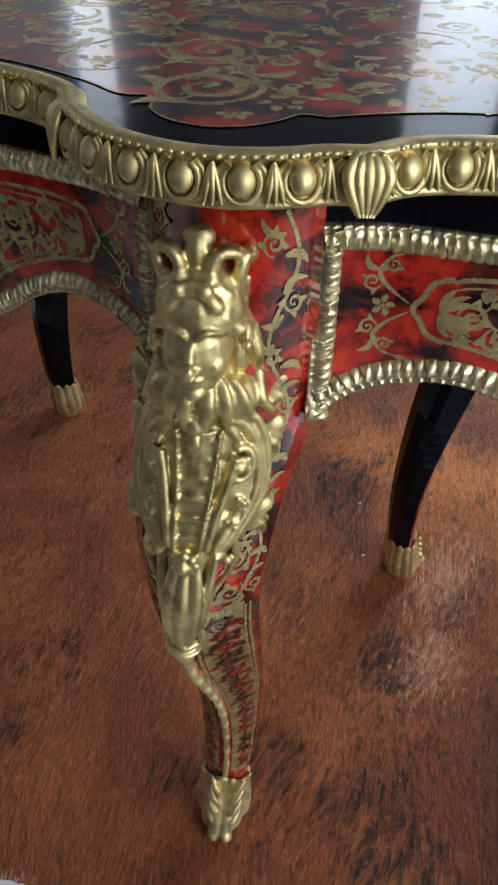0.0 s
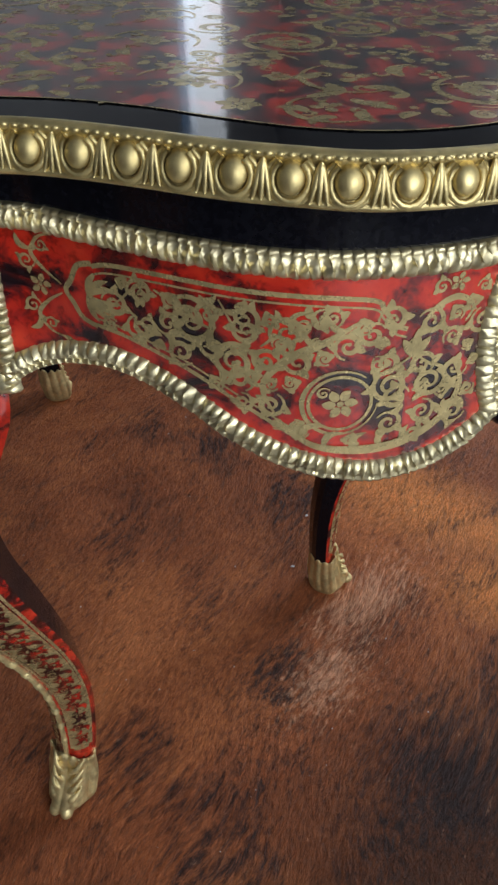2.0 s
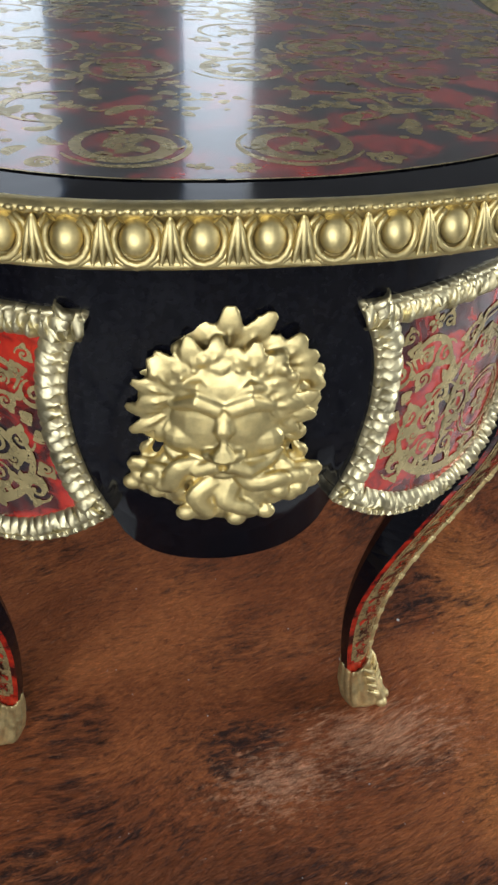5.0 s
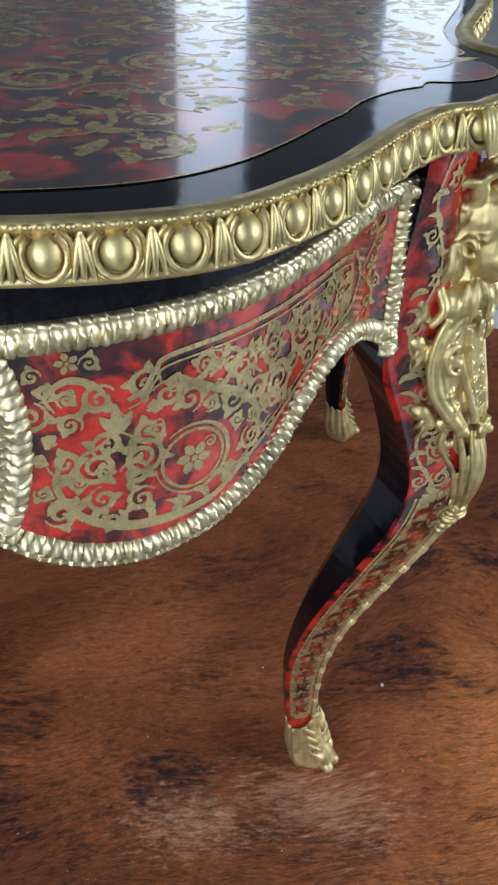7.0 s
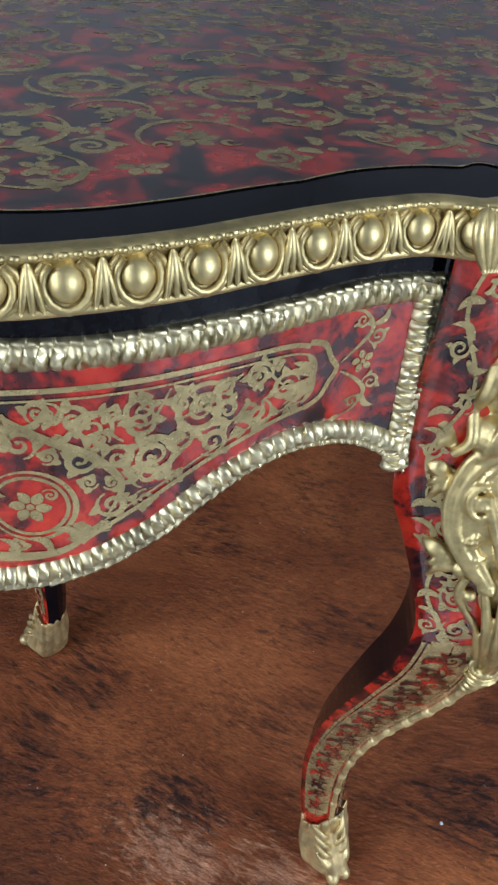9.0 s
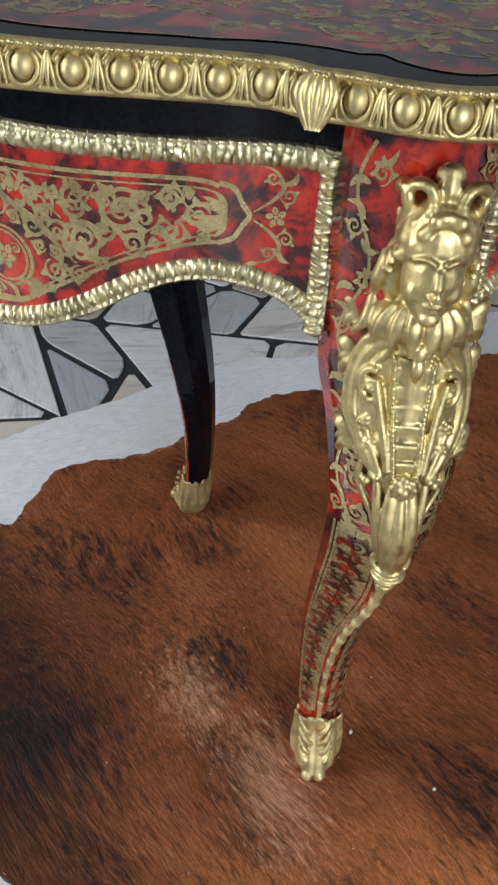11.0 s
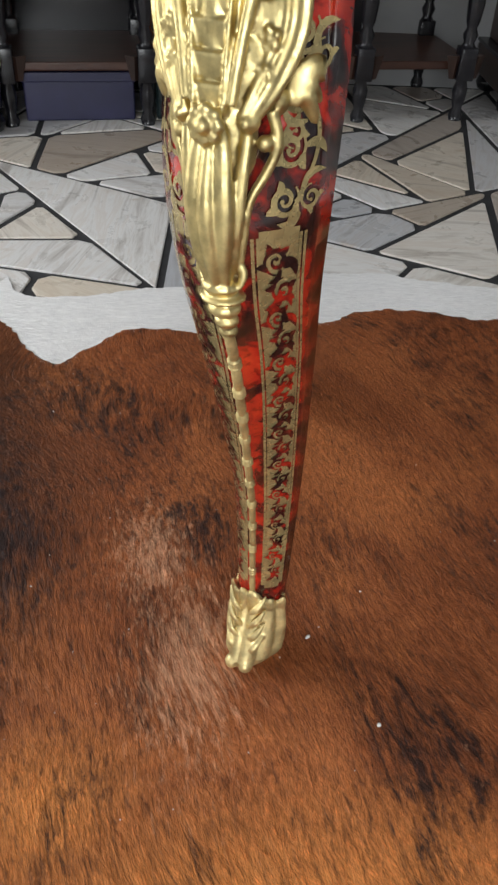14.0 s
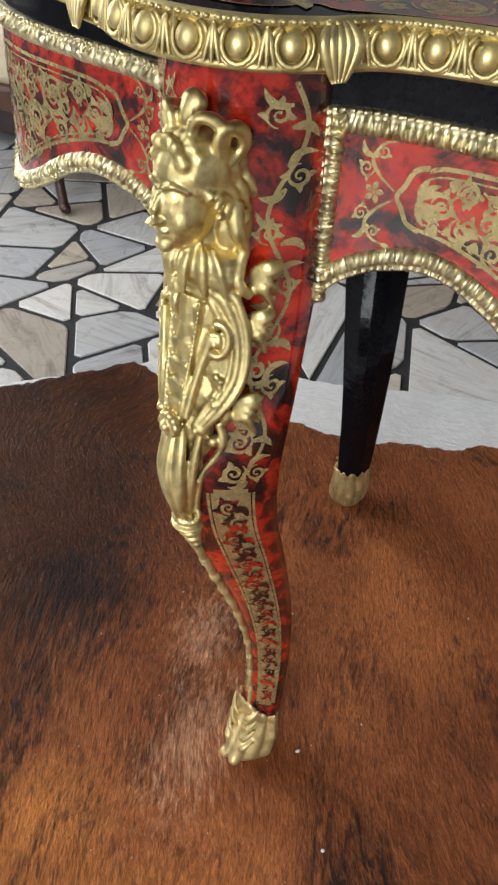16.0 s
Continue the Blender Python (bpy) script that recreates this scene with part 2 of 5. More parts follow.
def grid_faces(bm, rows, closed_u=False, closed_v=False, mat=0):
    vs = [[bm.verts.new(p) for p in r] for r in rows]
    nu, nv = len(vs), len(vs[0])
    out = []
    for i in range(nu if closed_u else nu - 1):
        for j in range(nv if closed_v else nv - 1):
            a, b = (i + 1) % nu, (j + 1) % nv
            f = bm.faces.new((vs[i][j], vs[a][j], vs[a][b], vs[i][b]))
            f.material_index = mat
            out.append(f)
    return vs


def lathe(bm, profile, centre, seg=16):
    """A turned shape from (radius, height) pairs."""
    rows = [[(centre[0] + r * math.cos(2 * math.pi * k / seg), centre[1] + r * math.sin(2 * math.pi * k / seg), centre[2] + h) for k in range(seg)] for r, h in profile]
    vs = grid_faces(bm, rows, closed_v=True)
    bm.faces.new(vs[0][::-1])
    bm.faces.new(vs[-1])


def tube(bm, pts, radii, seg=8, squash=1.0, up=Vector((0, 0, 1))):
    """A swept round bar with a radius for each point."""
    pts = [Vector(p) for p in pts]
    rows = []
    for i, p in enumerate(pts):
        d = (pts[min(i + 1, len(pts) - 1)] - pts[max(i - 1, 0)]).normalized()
        s = d.cross(up)
        s = s.normalized() if s.length > 1e-4 else Vector((1, 0, 0))
        w = s.cross(d)
        r = radii[i] if isinstance(radii, (list, tuple)) else radii
        rows.append([p + s * (r * math.cos(2 * math.pi * k / seg)) + w * (r * squash * math.sin(2 * math.pi * k / seg)) for k in range(seg)])
    vs = grid_faces(bm, rows, closed_v=True)
    bm.faces.new(vs[0][::-1])
    bm.faces.new(vs[-1])


def smooth_line(pts, n=8):
    """A Catmull-Rom line through points of any dimension."""
    pts = [np.array(p, float) for p in pts]
    out = []
    for i in range(len(pts) - 1):
        p0, p1, p2, p3 = pts[max(i - 1, 0)], pts[i], pts[i + 1], pts[min(i + 2, len(pts) - 1)]
        for k in range(n):
            t = k / n
            out.append(0.5 * (2 * p1 + (p2 - p0) * t + (2 * p0 - 5 * p1 + 4 * p2 - p3) * t * t + (3 * p1 - p0 - 3 * p2 + p3) * t ** 3))
    out.append(pts[-1])
    return out


def even(pts, step):
    """Points at even steps along a line."""
    a = np.array(pts)
    L = np.r_[0, np.cumsum(np.linalg.norm(np.diff(a, axis=0), axis=1))]
    s = np.linspace(0, L[-1], max(2, int(round(L[-1] / step)) + 1))
    return np.stack([np.interp(s, L, a[:, k]) for k in range(a.shape[1])], 1)


# ---- the table's plan: feet 0.60 by 0.81 apart, in units of SC metres ----
SC, WID, LEN = 0.828, 0.6, 0.8106


def W3(x, y, z=0.0):
    """From the plan's units to metres, the table's middle at the origin."""
    return Vector(((x - WID / 2) * SC, (y - LEN / 2) * SC, z * SC))


EDGE_END = [(0.3, -0.374), (0.25, -0.372), (0.205, -0.363), (0.159, -0.344), (0.115, -0.314), (0.09, -0.282), (0.068, -0.247), (0.05, -0.209), (0.027, -0.166), (0.004, -0.137), (-0.022, -0.124)]
EDGE_LOBE = [(-0.022, -0.124), (-0.034, -0.106), (-0.052, -0.089), (-0.070, -0.062), (-0.078, -0.03), (-0.076, 0.003), (-0.066, 0.028), (-0.056, 0.046)]
EDGE_SIDE = [(-0.056, 0.046), (-0.038, 0.066), (-0.030, 0.1), (-0.032, 0.15), (-0.045, 0.22), (-0.060, 0.30), (-0.070, 0.4053)]


def quarter_ring(q):
    """A closed ring from a quarter line that runs from the middle of one end to the middle of one long side."""
    q = [tuple(p) for p in q]
    b = [(x, LEN - y) for x, y in q[::-1]][1:]
    h = q + b
    return h + [(WID - x, y) for x, y in h[::-1]][1:-1]


quarter = smooth_line(EDGE_END, 10)[:-1] + smooth_line(EDGE_LOBE, 10)[:-1] + smooth_line(EDGE_SIDE, 10)
RIM = quarter_ring([tuple(p) for p in even(quarter, 0.005)])


def ring_normals(ring):
    n = len(ring)
    out = []
    for i in range(n):
        d = Vector(ring[(i + 1) % n]) - Vector(ring[i - 1])
        out.append(Vector((-d.y, d.x)).normalized())
    c = Vector((WID / 2, LEN / 2))
    s = sum((Vector(p) - c).dot(k) for p, k in zip(ring, out))
    return out if s > 0 else [-k for k in out]


def fuller(ring):
    """One shoulder of the end swells out further than the other."""
    out = []
    for p, n in zip(ring, ring_normals(ring)):
        g = 0.018 * math.exp(-((p[0] - 0.505) / 0.085) ** 2) * min(1.0, max(0.0, (-0.09 - p[1]) / 0.06))
        out.append((p[0] + n.x * g, p[1] + n.y * g))
    return out


RIM = fuller(RIM)
RIM_N = ring_normals(RIM)


def ring_at(off, z):
    return [W3(p[0] + k.x * off, p[1] + k.y * off, z) for p, k in zip(RIM, RIM_N)]


table = empty("boulle_table")
tagged(table, "ebonised serpentine table with red tortoiseshell, brass inlay and gilt mounts", "table")

TOP_Z = 0.9175
bm = bmesh.new()
vs = grid_faces(bm, [ring_at(-0.010, 0.8935), ring_at(-0.006, TOP_Z - 0.002), ring_at(-0.007, TOP_Z)], closed_v=True)
bm.faces.new(vs[-1])
bm.faces.new(vs[0][::-1])
part("tabletop", bm, LACQUER, table, "black lacquered serpentine top")

bm = bmesh.new()
PROFILE = [(-0.011, 0.9165), (-0.007, 0.9200), (-0.001, 0.9212), (0.004, 0.9204), (0.0050, 0.9185), (0.0028, 0.9160), (0.0018, 0.908), (0.0024, 0.901), (0.006, 0.8975), (0.0075, 0.8955), (0.005, 0.8930), (-0.012, 0.8930)]
grid_faces(bm, [ring_at(o, z) for o, z in PROFILE], closed_v=True)
part("edge_moulding", bm, GILT, table, "cast gilt egg-and-dart edge", True)

# ---- the aprons ----
AP_END = [(0.009, -0.08), (0.034, -0.115), (0.052, -0.165), (0.07, -0.21), (0.09, -0.25), (0.12, -0.288), (0.16, -0.318), (0.21, -0.343), (0.255, -0.352), (0.3, -0.355)]
AP_SIDE = [(-0.006, 0.034), (0.0, 0.075), (-0.006, 0.14), (-0.024, 0.24), (-0.040, 0.33), (-0.046, 0.4053)]
LOW = [(0, 0.716), (0.03, 0.740), (0.068, 0.754), (0.103, 0.757), (0.14, 0.745), (0.18, 0.722), (0.215, 0.706), (0.25, 0.696), (0.285, 0.692), (0.32, 0.699), (0.348, 0.713), (0.37, 0.729)]
LOW_LINE = np.array(smooth_line(LOW, 6))


class Wall:
    """One half of an apron: a curved upright face with its own length along the plan, from the leg inwards."""

    def __init__(self, plan, mx, my, stretch=1.0):
        self.line = even(smooth_line(plan, 10), 0.004)
        self.L = np.r_[0, np.cumsum(np.linalg.norm(np.diff(self.line, axis=0), axis=1))]
        self.mx, self.my, self.k = mx, my, stretch
        out = self.at(0.2, 0.8, 0.01) - W3(WID / 2, LEN / 2, 0.8)
        base = self.at(0.2, 0.8, 0.0) - W3(WID / 2, LEN / 2, 0.8)
        self.sign = 1
        if out.length < base.length:
            self.sign = -1

    sign = 1

    def raw(self, a):
        a = a * self.k
        i = [np.interp(a, self.L, self.line[:, k]) for k in (0, 1)]
        j = [np.interp(min(a + 0.004, self.L[-1]), self.L, self.line[:, k]) for k in (0, 1)]
        h = [np.interp(max(min(a, self.L[-1]) - 0.004, 0), self.L, self.line[:, k]) for k in (0, 1)]
        d = Vector((j[0] - h[0], j[1] - h[1])).normalized()
        return i, Vector((-d.y, d.x))

    def at(self, a, z, off=0.0):
        p, n = self.raw(a)
        n = n * self.sign
        x, y = p[0] + n.x * off, p[1] + n.y * off
        x = WID - x if self.mx else x
        y = LEN - y if self.my else y
        return W3(x, y, z)

    def end(self):
        return self.L[-1] / self.k


def low_z(a, half):
    """The lower edge of an apron: the panel's wave, then the round drop in the middle."""
    if a <= 0.37:
        return float(np.interp(a, LOW_LINE[:, 0], LOW_LINE[:, 1]))
    u = min(1.0, (a - 0.37) / max(1e-6, half - 0.37))
    return 0.684 + 0.045 * (1 - math.sqrt(max(0.0, 1 - (1 - u) ** 2.4)))


def apron(wall, name):
    half = wall.end()
    rows = []
    for a in np.linspace(0, half, 90):
        lo = low_z(a, half) + 0.004
        rows.append([wall.at(a, z, o) for z, o in ((0.895, -0.022), (lo + 0.002, -0.022), (lo, -0.019), (lo, -0.003), (lo + 0.002, 0.0), (0.78, 0.0), (0.895, 0.0))])
    bm = bmesh.new()
    grid_faces(bm, rows)
    return part(name, bm, LACQUER, table, "", True)


def sweep_frame(bm, wall, loop, width, ridge=0.0066, height=0.0062):
    """A ribbed gilt frame that follows a closed loop on an apron."""
    pts = even(loop + [loop[0]], 0.0012)[:-1]
    n = len(pts)
    c = pts.mean(axis=0)
    rows = []
    s = 0.0
    for i in range(n):
        d = pts[(i + 2) % n] - pts[i - 2]
        d = d / (np.linalg.norm(d) + 1e-9)
        m = np.array((-d[1], d[0]))
        s += 0.0012
        wob = math.sin(2 * math.pi * s / ridge + 0.9 * math.sin(s * 173)) * (0.70 + 0.30 * math.sin(s * 410)) + 0.22 * math.sin(s * 2900)
        h = height * (1 + 0.28 * wob)
        w = width
        row = []
        for k, (f, g) in enumerate(((0, 0.0), (0.03, 0.55), (0.14, 0.72), (0.24, 0.45), (0.36, 0.85 + 0.10 * wob), (0.55, 1.0 + 0.22 * wob), (0.78, 0.80 + 0.16 * wob), (0.97, 0.40), (1.0, 0.0))):
            slant = 0.0016 * math.sin(2 * math.pi * (s / ridge + f * 0.8))
            q = pts[i] + m * (w * f * (1 + 0.05 * wob) - 0.001) + d * slant
            row.append(wall.at(q[0], q[1], h * g))
        rows.append(row)
    grid_faces(bm, rows, closed_u=True)


def frame_loop(shrink=0.0):
    """The outline of a panel's frame, anticlockwise in (length, height)."""
    low = [(a, z) for a, z in even(LOW_LINE, 0.004)]
    right = smooth_line([(0.37, 0.729), (0.358, 0.757), (0.351, 0.795), (0.354, 0.83), (0.367, 0.859)], 8)[1:]
    top = [(0.2, 0.859), (0.0, 0.859)]
    return [tuple(p) for p in low] + [tuple(p) for p in right] + top


def inside(poly, x, y):
    hit = False
    for (x1, y1), (x2, y2) in zip(poly, poly[1:] + poly[:1]):
        if (y1 > y) != (y2 > y) and x < (x2 - x1) * (y - y1) / (y2 - y1) + x1:
            hit = not hit
    return hit


# ---- inlaid ornament: flat tapering bands ----
LAYER = itertools.cycle(range(19))


def band(bm, place, pts, widths, lift=0.0007):
    """A flat band along pts (u, v); place(u, v, lift) gives metres."""
    lift = lift * 0.4 + 0.000022 * next(LAYER)
    pts = np.array(pts, float)
    n = len(pts)
    L = []
    for i in range(n):
        d = pts[min(i + 1, n - 1)] - pts[max(i - 1, 0)]
        d = d / (np.linalg.norm(d) + 1e-9)
        m = np.array((-d[1], d[0])) * widths[i] / 2
        L.append([place(*(pts[i] + m), lift), place(*(pts[i] - m), lift)])
    grid_faces(bm, L)


def disc(bm, place, c, r, n=9):
    """A small round of brass."""
    lift = 0.0007 + 0.00001 * next(LAYER)
    bm.faces.new([bm.verts.new(place(c[0] + r * math.cos(2 * math.pi * k / n), c[1] + r * math.sin(2 * math.pi * k / n), lift)) for k in range(n)])


def curl(c, r, turns, start, way=1, n=None, inner=0.18):
    """A spiral that starts on its outer edge."""
    n = n or int(10 + 16 * abs(turns))
    out = []
    for i in range(n):
        t = i / (n - 1)
        rr = r * (1 - (1 - inner) * t)
        a = start + way * 2 * math.pi * turns * t
        out.append((c[0] + rr * math.cos(a), c[1] + rr * math.sin(a)))
    return out


def taper(n, w, head=0.3, tail=0.25):
    return [w * (head + (1 - head) * min(1, i / (0.35 * n))) * (tail + (1 - tail) * min(1, (n - 1 - i) / (0.5 * n))) for i in range(n)]


def leaf(bm, place, a, b, w, bend=0.25, lift=0.0010):
    """A pointed, slightly bent leaf from a to b."""
    a, b = np.array(a, float), np.array(b, float)
    d = b - a
    m = np.array((-d[1], d[0]))
    pts, ws = [], []
    for i in range(8):
        t = i / 7
        pts.append(a + d * t + m * bend * math.sin(math.pi * t))
        ws.append(w * (math.sin(math.pi * min(1, t * 0.92 + 0.08)) ** 0.8) + 0.0002)
    band(bm, place, pts, ws, lift)


def scroll(bm, place, c, r, turns, start, way, w, leaves=3, stem=None):
    w = w * 1.08
    turns += 0.3
    pts = curl(c, r, turns, start, way)
    if stem is not None:
        pts = [tuple(p) for p in smooth_line([stem, pts[0], pts[2]], 6)][:6] + pts
    band(bm, place, pts, taper(len(pts), w))
    disc(bm, place, pts[-1], max(0.0011, r * 0.15))
    for k in range(leaves):
        t = (k + 0.6) / (leaves + 0.4)
        a = start + way * 2 * math.pi * turns * t * 0.6
        rr = r * (1 - 0.5 * t)
        p = (c[0] + rr * math.cos(a), c[1] + rr * math.sin(a))
        q = (c[0] + (rr + r * 0.62) * math.cos(a + way * 0.55), c[1] + (rr + r * 0.62) * math.sin(a + way * 0.55))
        leaf(bm, place, p, q, w * 1.25, 0.22 * way)


def flower(bm, place, c, r, petals=6):
    for k in range(petals):
        a = 2 * math.pi * k / petals
        leaf(bm, place, (c[0] + r * 0.25 * math.cos(a), c[1] + r * 0.25 * math.sin(a)), (c[0] + r * math.cos(a), c[1] + r * math.sin(a)), r * 0.55, 0.1)
    disc(bm, place, c, r * 0.2)


def panel_art(bm, P):
    """The scrolls of one panel; u runs from the leg to the middle, v is the height."""
    # double lines that follow the frame
    hi = [(0.085, 0.828), (0.105, 0.832), (0.18, 0.832), (0.255, 0.830), (0.268, 0.822), (0.275, 0.812), (0.284, 0.808)]
    for k, w in ((0.0, 0.0032), (-0.0055, 0.0014)):
        pts = [(u, v + k) for u, v in smooth_line(hi, 6)]
        band(bm, P, pts, [w] * len(pts))
    lo = [(0.085, 0.787), (0.11, 0.783), (0.15, 0.770), (0.185, 0.752), (0.215, 0.734), (0.222, 0.728)]
    for k, w in ((0.0, 0.0030), (0.005, 0.0014)):
        pts = [(u, v + k) for u, v in smooth_line(lo, 6)]
        band(bm, P, pts, [w] * len(pts))
    # strapwork bracket near the leg
    br = smooth_line([(0.085, 0.830), (0.074, 0.826), (0.068, 0.815), (0.063, 0.807), (0.068, 0.799), (0.074, 0.790), (0.085, 0.786)], 6)
    band(bm, P, br, [0.0038] * len(br))
    # light vine between the leg and the bracket
    for s in (1, -1):
        c = 0.807
        v1 = smooth_line([(0.060, c + s * 0.003), (0.047, c + s * 0.012), (0.040, c + s * 0.022), (0.047, c + s * 0.033), (0.058, c + s * 0.036)], 6)
        band(bm, P, v1, taper(len(v1), 0.0032))
        scroll(bm, P, (0.036, c + s * 0.016), 0.0065, 1.1, 0.4 * s, -s, 0.0020, 2)
        scroll(bm, P, (0.048, c + s * 0.028), 0.0055, 1.0, 2.0 * s, s, 0.0018, 2)
        leaf(bm, P, (0.040, c + s * 0.024), (0.031, c + s * 0.034), 0.0042)
        leaf(bm, P, (0.056, c + s * 0.036), (0.064, c + s * 0.043), 0.004)
    flower(bm, P, (0.044, 0.807), 0.008, 5)
    # palmette inside the bracket
    for k in range(7):
        a = -1.25 + 2.5 * k / 6
        leaf(bm, P, (0.080, 0.807), (0.080 + 0.024 * math.cos(a), 0.807 + 0.018 * math.sin(a)), 0.0048, 0.12 * (1 if k > 3 else -1))
    # scrolls of the middle
    scroll(bm, P, (0.118, 0.818), 0.0090, 1.3, 3.4, -1, 0.0030, 3, (0.100, 0.806))
    scroll(bm, P, (0.122, 0.796), 0.0085, 1.2, 2.6, 1, 0.0030, 3, (0.102, 0.806))
    scroll(bm, P, (0.152, 0.806), 0.0170, 1.6, 2.4, -1, 0.0044, 4, (0.128, 0.822))
    scroll(bm, P, (0.180, 0.783), 0.0135, 1.5, 1.2, 1, 0.0040, 4, (0.160, 0.790))
    scroll(bm, P, (0.186, 0.814), 0.0100, 1.2, 4.2, 1, 0.0032, 3, (0.170, 0.824))
    scroll(bm, P, (0.212, 0.807), 0.0110, 1.2, 3.6, -1, 0.0034, 3, (0.196, 0.796))
    scroll(bm, P, (0.232, 0.817), 0.0075, 1.1, 1.0, 1, 0.0028, 2)
    arm = smooth_line([(0.255, 0.816), (0.235, 0.802), (0.212, 0.788), (0.198, 0.768), (0.206, 0.748)], 8)
    band(bm, P, arm, taper(len(arm), 0.0060))
    for k, (u, v) in enumerate(arm[4:-4:5]):
        leaf(bm, P, (u, v), (u - 0.010, v + 0.008), 0.0042)
    # ring with a flower, and the acanthus below it
    ring = curl((0.247, 0.757), 0.0200, 1, 0, 1, 34, 1.0)
    band(bm, P, ring, [0.0022] * 34)
    ring = curl((0.247, 0.757), 0.0240, 0.85, 0.9, 1, 34, 1.0)
    band(bm, P, ring, taper(34, 0.0032))
    flower(bm, P, (0.247, 0.757), 0.0115, 6)
    scroll(bm, P, (0.236, 0.765), 0.0045, 1.0, 0.5, 1, 0.0018, 0)
    sweep_leaf = smooth_line([(0.212, 0.740), (0.232, 0.724), (0.262, 0.719), (0.292, 0.722), (0.317, 0.737), (0.327, 0.762), (0.318, 0.783)], 8)
    band(bm, P, sweep_leaf, taper(len(sweep_leaf), 0.0075))
    for k, (u, v) in enumerate(sweep_leaf[5:-6:5]):
        cx, cy = u - 0.268, v - 0.765
        n = math.hypot(cx, cy)
        leaf(bm, P, (u, v), (u - cx / n * 0.012 + 0.006, v - cy / n * 0.012 + 0.002), 0.0050, 0.3)
    # candelabrum towards the middle of the side
    for s in (1, -1):
        scroll(bm, P, (0.291 + s * 0.013, 0.768), 0.0125, 1.5, 1.6, -s, 0.0036, 3, (0.291, 0.790))
    leafs = [(-0.6, 0.016), (0.0, 0.020), (0.6, 0.016)]
    for a, r in leafs:
        leaf(bm, P, (0.291, 0.788), (0.291 + r * math.sin(a), 0.788 + r * math.cos(a)), 0.006, 0.0)
    st = smooth_line([(0.292, 0.806), (0.300, 0.820), (0.314, 0.826), (0.326, 0.818), (0.322, 0.808)], 6)
    band(bm, P, st, taper(len(st), 0.0045))
    scroll(bm, P, (0.331, 0.831), 0.0050, 1.0, 3.2, -1, 0.0024, 2)
    scroll(bm, P, (0.302, 0.834), 0.0055, 1.0, 0.0, 1, 0.0024, 2)
    flower(bm, P, (0.313, 0.836), 0.0065, 5)
    leaf(bm, P, (0.318, 0.748), (0.334, 0.740), 0.006)
    leaf(bm, P, (0.312, 0.744), (0.322, 0.730), 0.006)
    scroll(bm, P, (0.262, 0.806), 0.0090, 1.2, 0.5, 1, 0.0034, 3)
    scroll(bm, P, (0.268, 0.785), 0.0060, 1.1, 2.0, -1, 0.0026, 2)


def fill_art(bm, P):
    """Small scrolls in the ground left between the large ones."""
    f = random.Random(17)
    done = []
    for tries in range(1600):
        r = (0.0095, 0.0070, 0.0052, 0.0038)[min(3, tries // 400)]
        u, v = f.uniform(0.095, 0.335), f.uniform(0.72, 0.835)
        if v - r < low_z(u, 0.435) + 0.026 or v + r > 0.826 or any(math.dist((u, v), q[:2]) < (r + q[2]) * 1.05 for q in done):
            continue
        if math.dist((u, v), (0.247, 0.757)) < 0.026 + r:
            continue
        done.append((u, v, r))
        scroll(bm, P, (u, v), r, 1.2, f.uniform(0, 6.28), f.choice((-1, 1)), 0.0024 + 0.14 * r, 3)


FRAME = frame_loop()
for kind in ("end", "side"):
    for mx in (0, 1):
        for my in (0, 1):
            wall = Wall(AP_END, mx, my) if kind == "end" else Wall(AP_SIDE, mx, my, 0.86)
            apron(wall, "apron")
            # the shell-veneered panel
            bm = bmesh.new()
            rows = []
            for a in np.linspace(0.006, 0.362, 80):
                lo = low_z(a, wall.end()) + 0.008
                row = []
                for k in range(7):
                    z = lo + (0.853 - lo) * k / 6
                    edge = 0.344 + 3.4 * (z - 0.797) ** 2
                    row.append(wall.at(a * edge / 0.362, z, 0.0012))
                rows.append(row)
            grid_faces(bm, rows)
            panel = part("inlay_panel", bm, SHELL, table, "red tortoiseshell panel with brass scrolls", True)
            bm = bmesh.new()
            panel_art(bm, lambda u, v, lift, w=wall: w.at(u, v, 0.0012 + lift))
            fill_art(bm, lambda u, v, lift, w=wall: w.at(u, v, 0.0010 + lift))
            part("scrollwork", bm, BRASS, panel, "engraved brass scrollwork")
            bm = bmesh.new()
            sweep_frame(bm, wall, FRAME, 0.017)
            part("panel_frame", bm, TRIMGILT, table, "ribbed gilt bronze frame", True)

# ---- the legs ----
LZ = [0.893, 0.86, 0.71, 0.65, 0.58, 0.515, 0.44, 0.32, 0.22, 0.126, 0.05, 0.012]
L_O = [0.050, 0.052, 0.068, 0.080, 0.087, 0.082, 0.055, 0.002, -0.028, -0.036, -0.032, -0.022]
L_PN = [0.036, 0.036, 0.022, 0.034, 0.054, 0.042, 0.012, -0.036, -0.062, -0.063, -0.054, -0.052]
L_PL = [-0.081, -0.081, -0.079, -0.064, -0.050, -0.044, -0.038, -0.031, -0.026, -0.024, -0.023, -0.023]
L_QN = [-0.008, -0.008, -0.004, 0.012, 0.026, 0.018, -0.008, -0.044, -0.060, -0.062, -0.054, -0.052]
L_QL = [0.036, 0.036, 0.042, 0.052, 0.058, 0.058, 0.056, 0.050, 0.044, 0.037, 0.030, 0.028]
L_I = [-0.06, -0.06, -0.046, -0.016, 0.004, -0.002, -0.026, -0.062, -0.078, -0.077, -0.068, -0.064]
L_S = [0, 0, 0, -0.002, -0.005, -0.009, -0.014, -0.018, -0.018, -0.014, -0.008, -0.006]
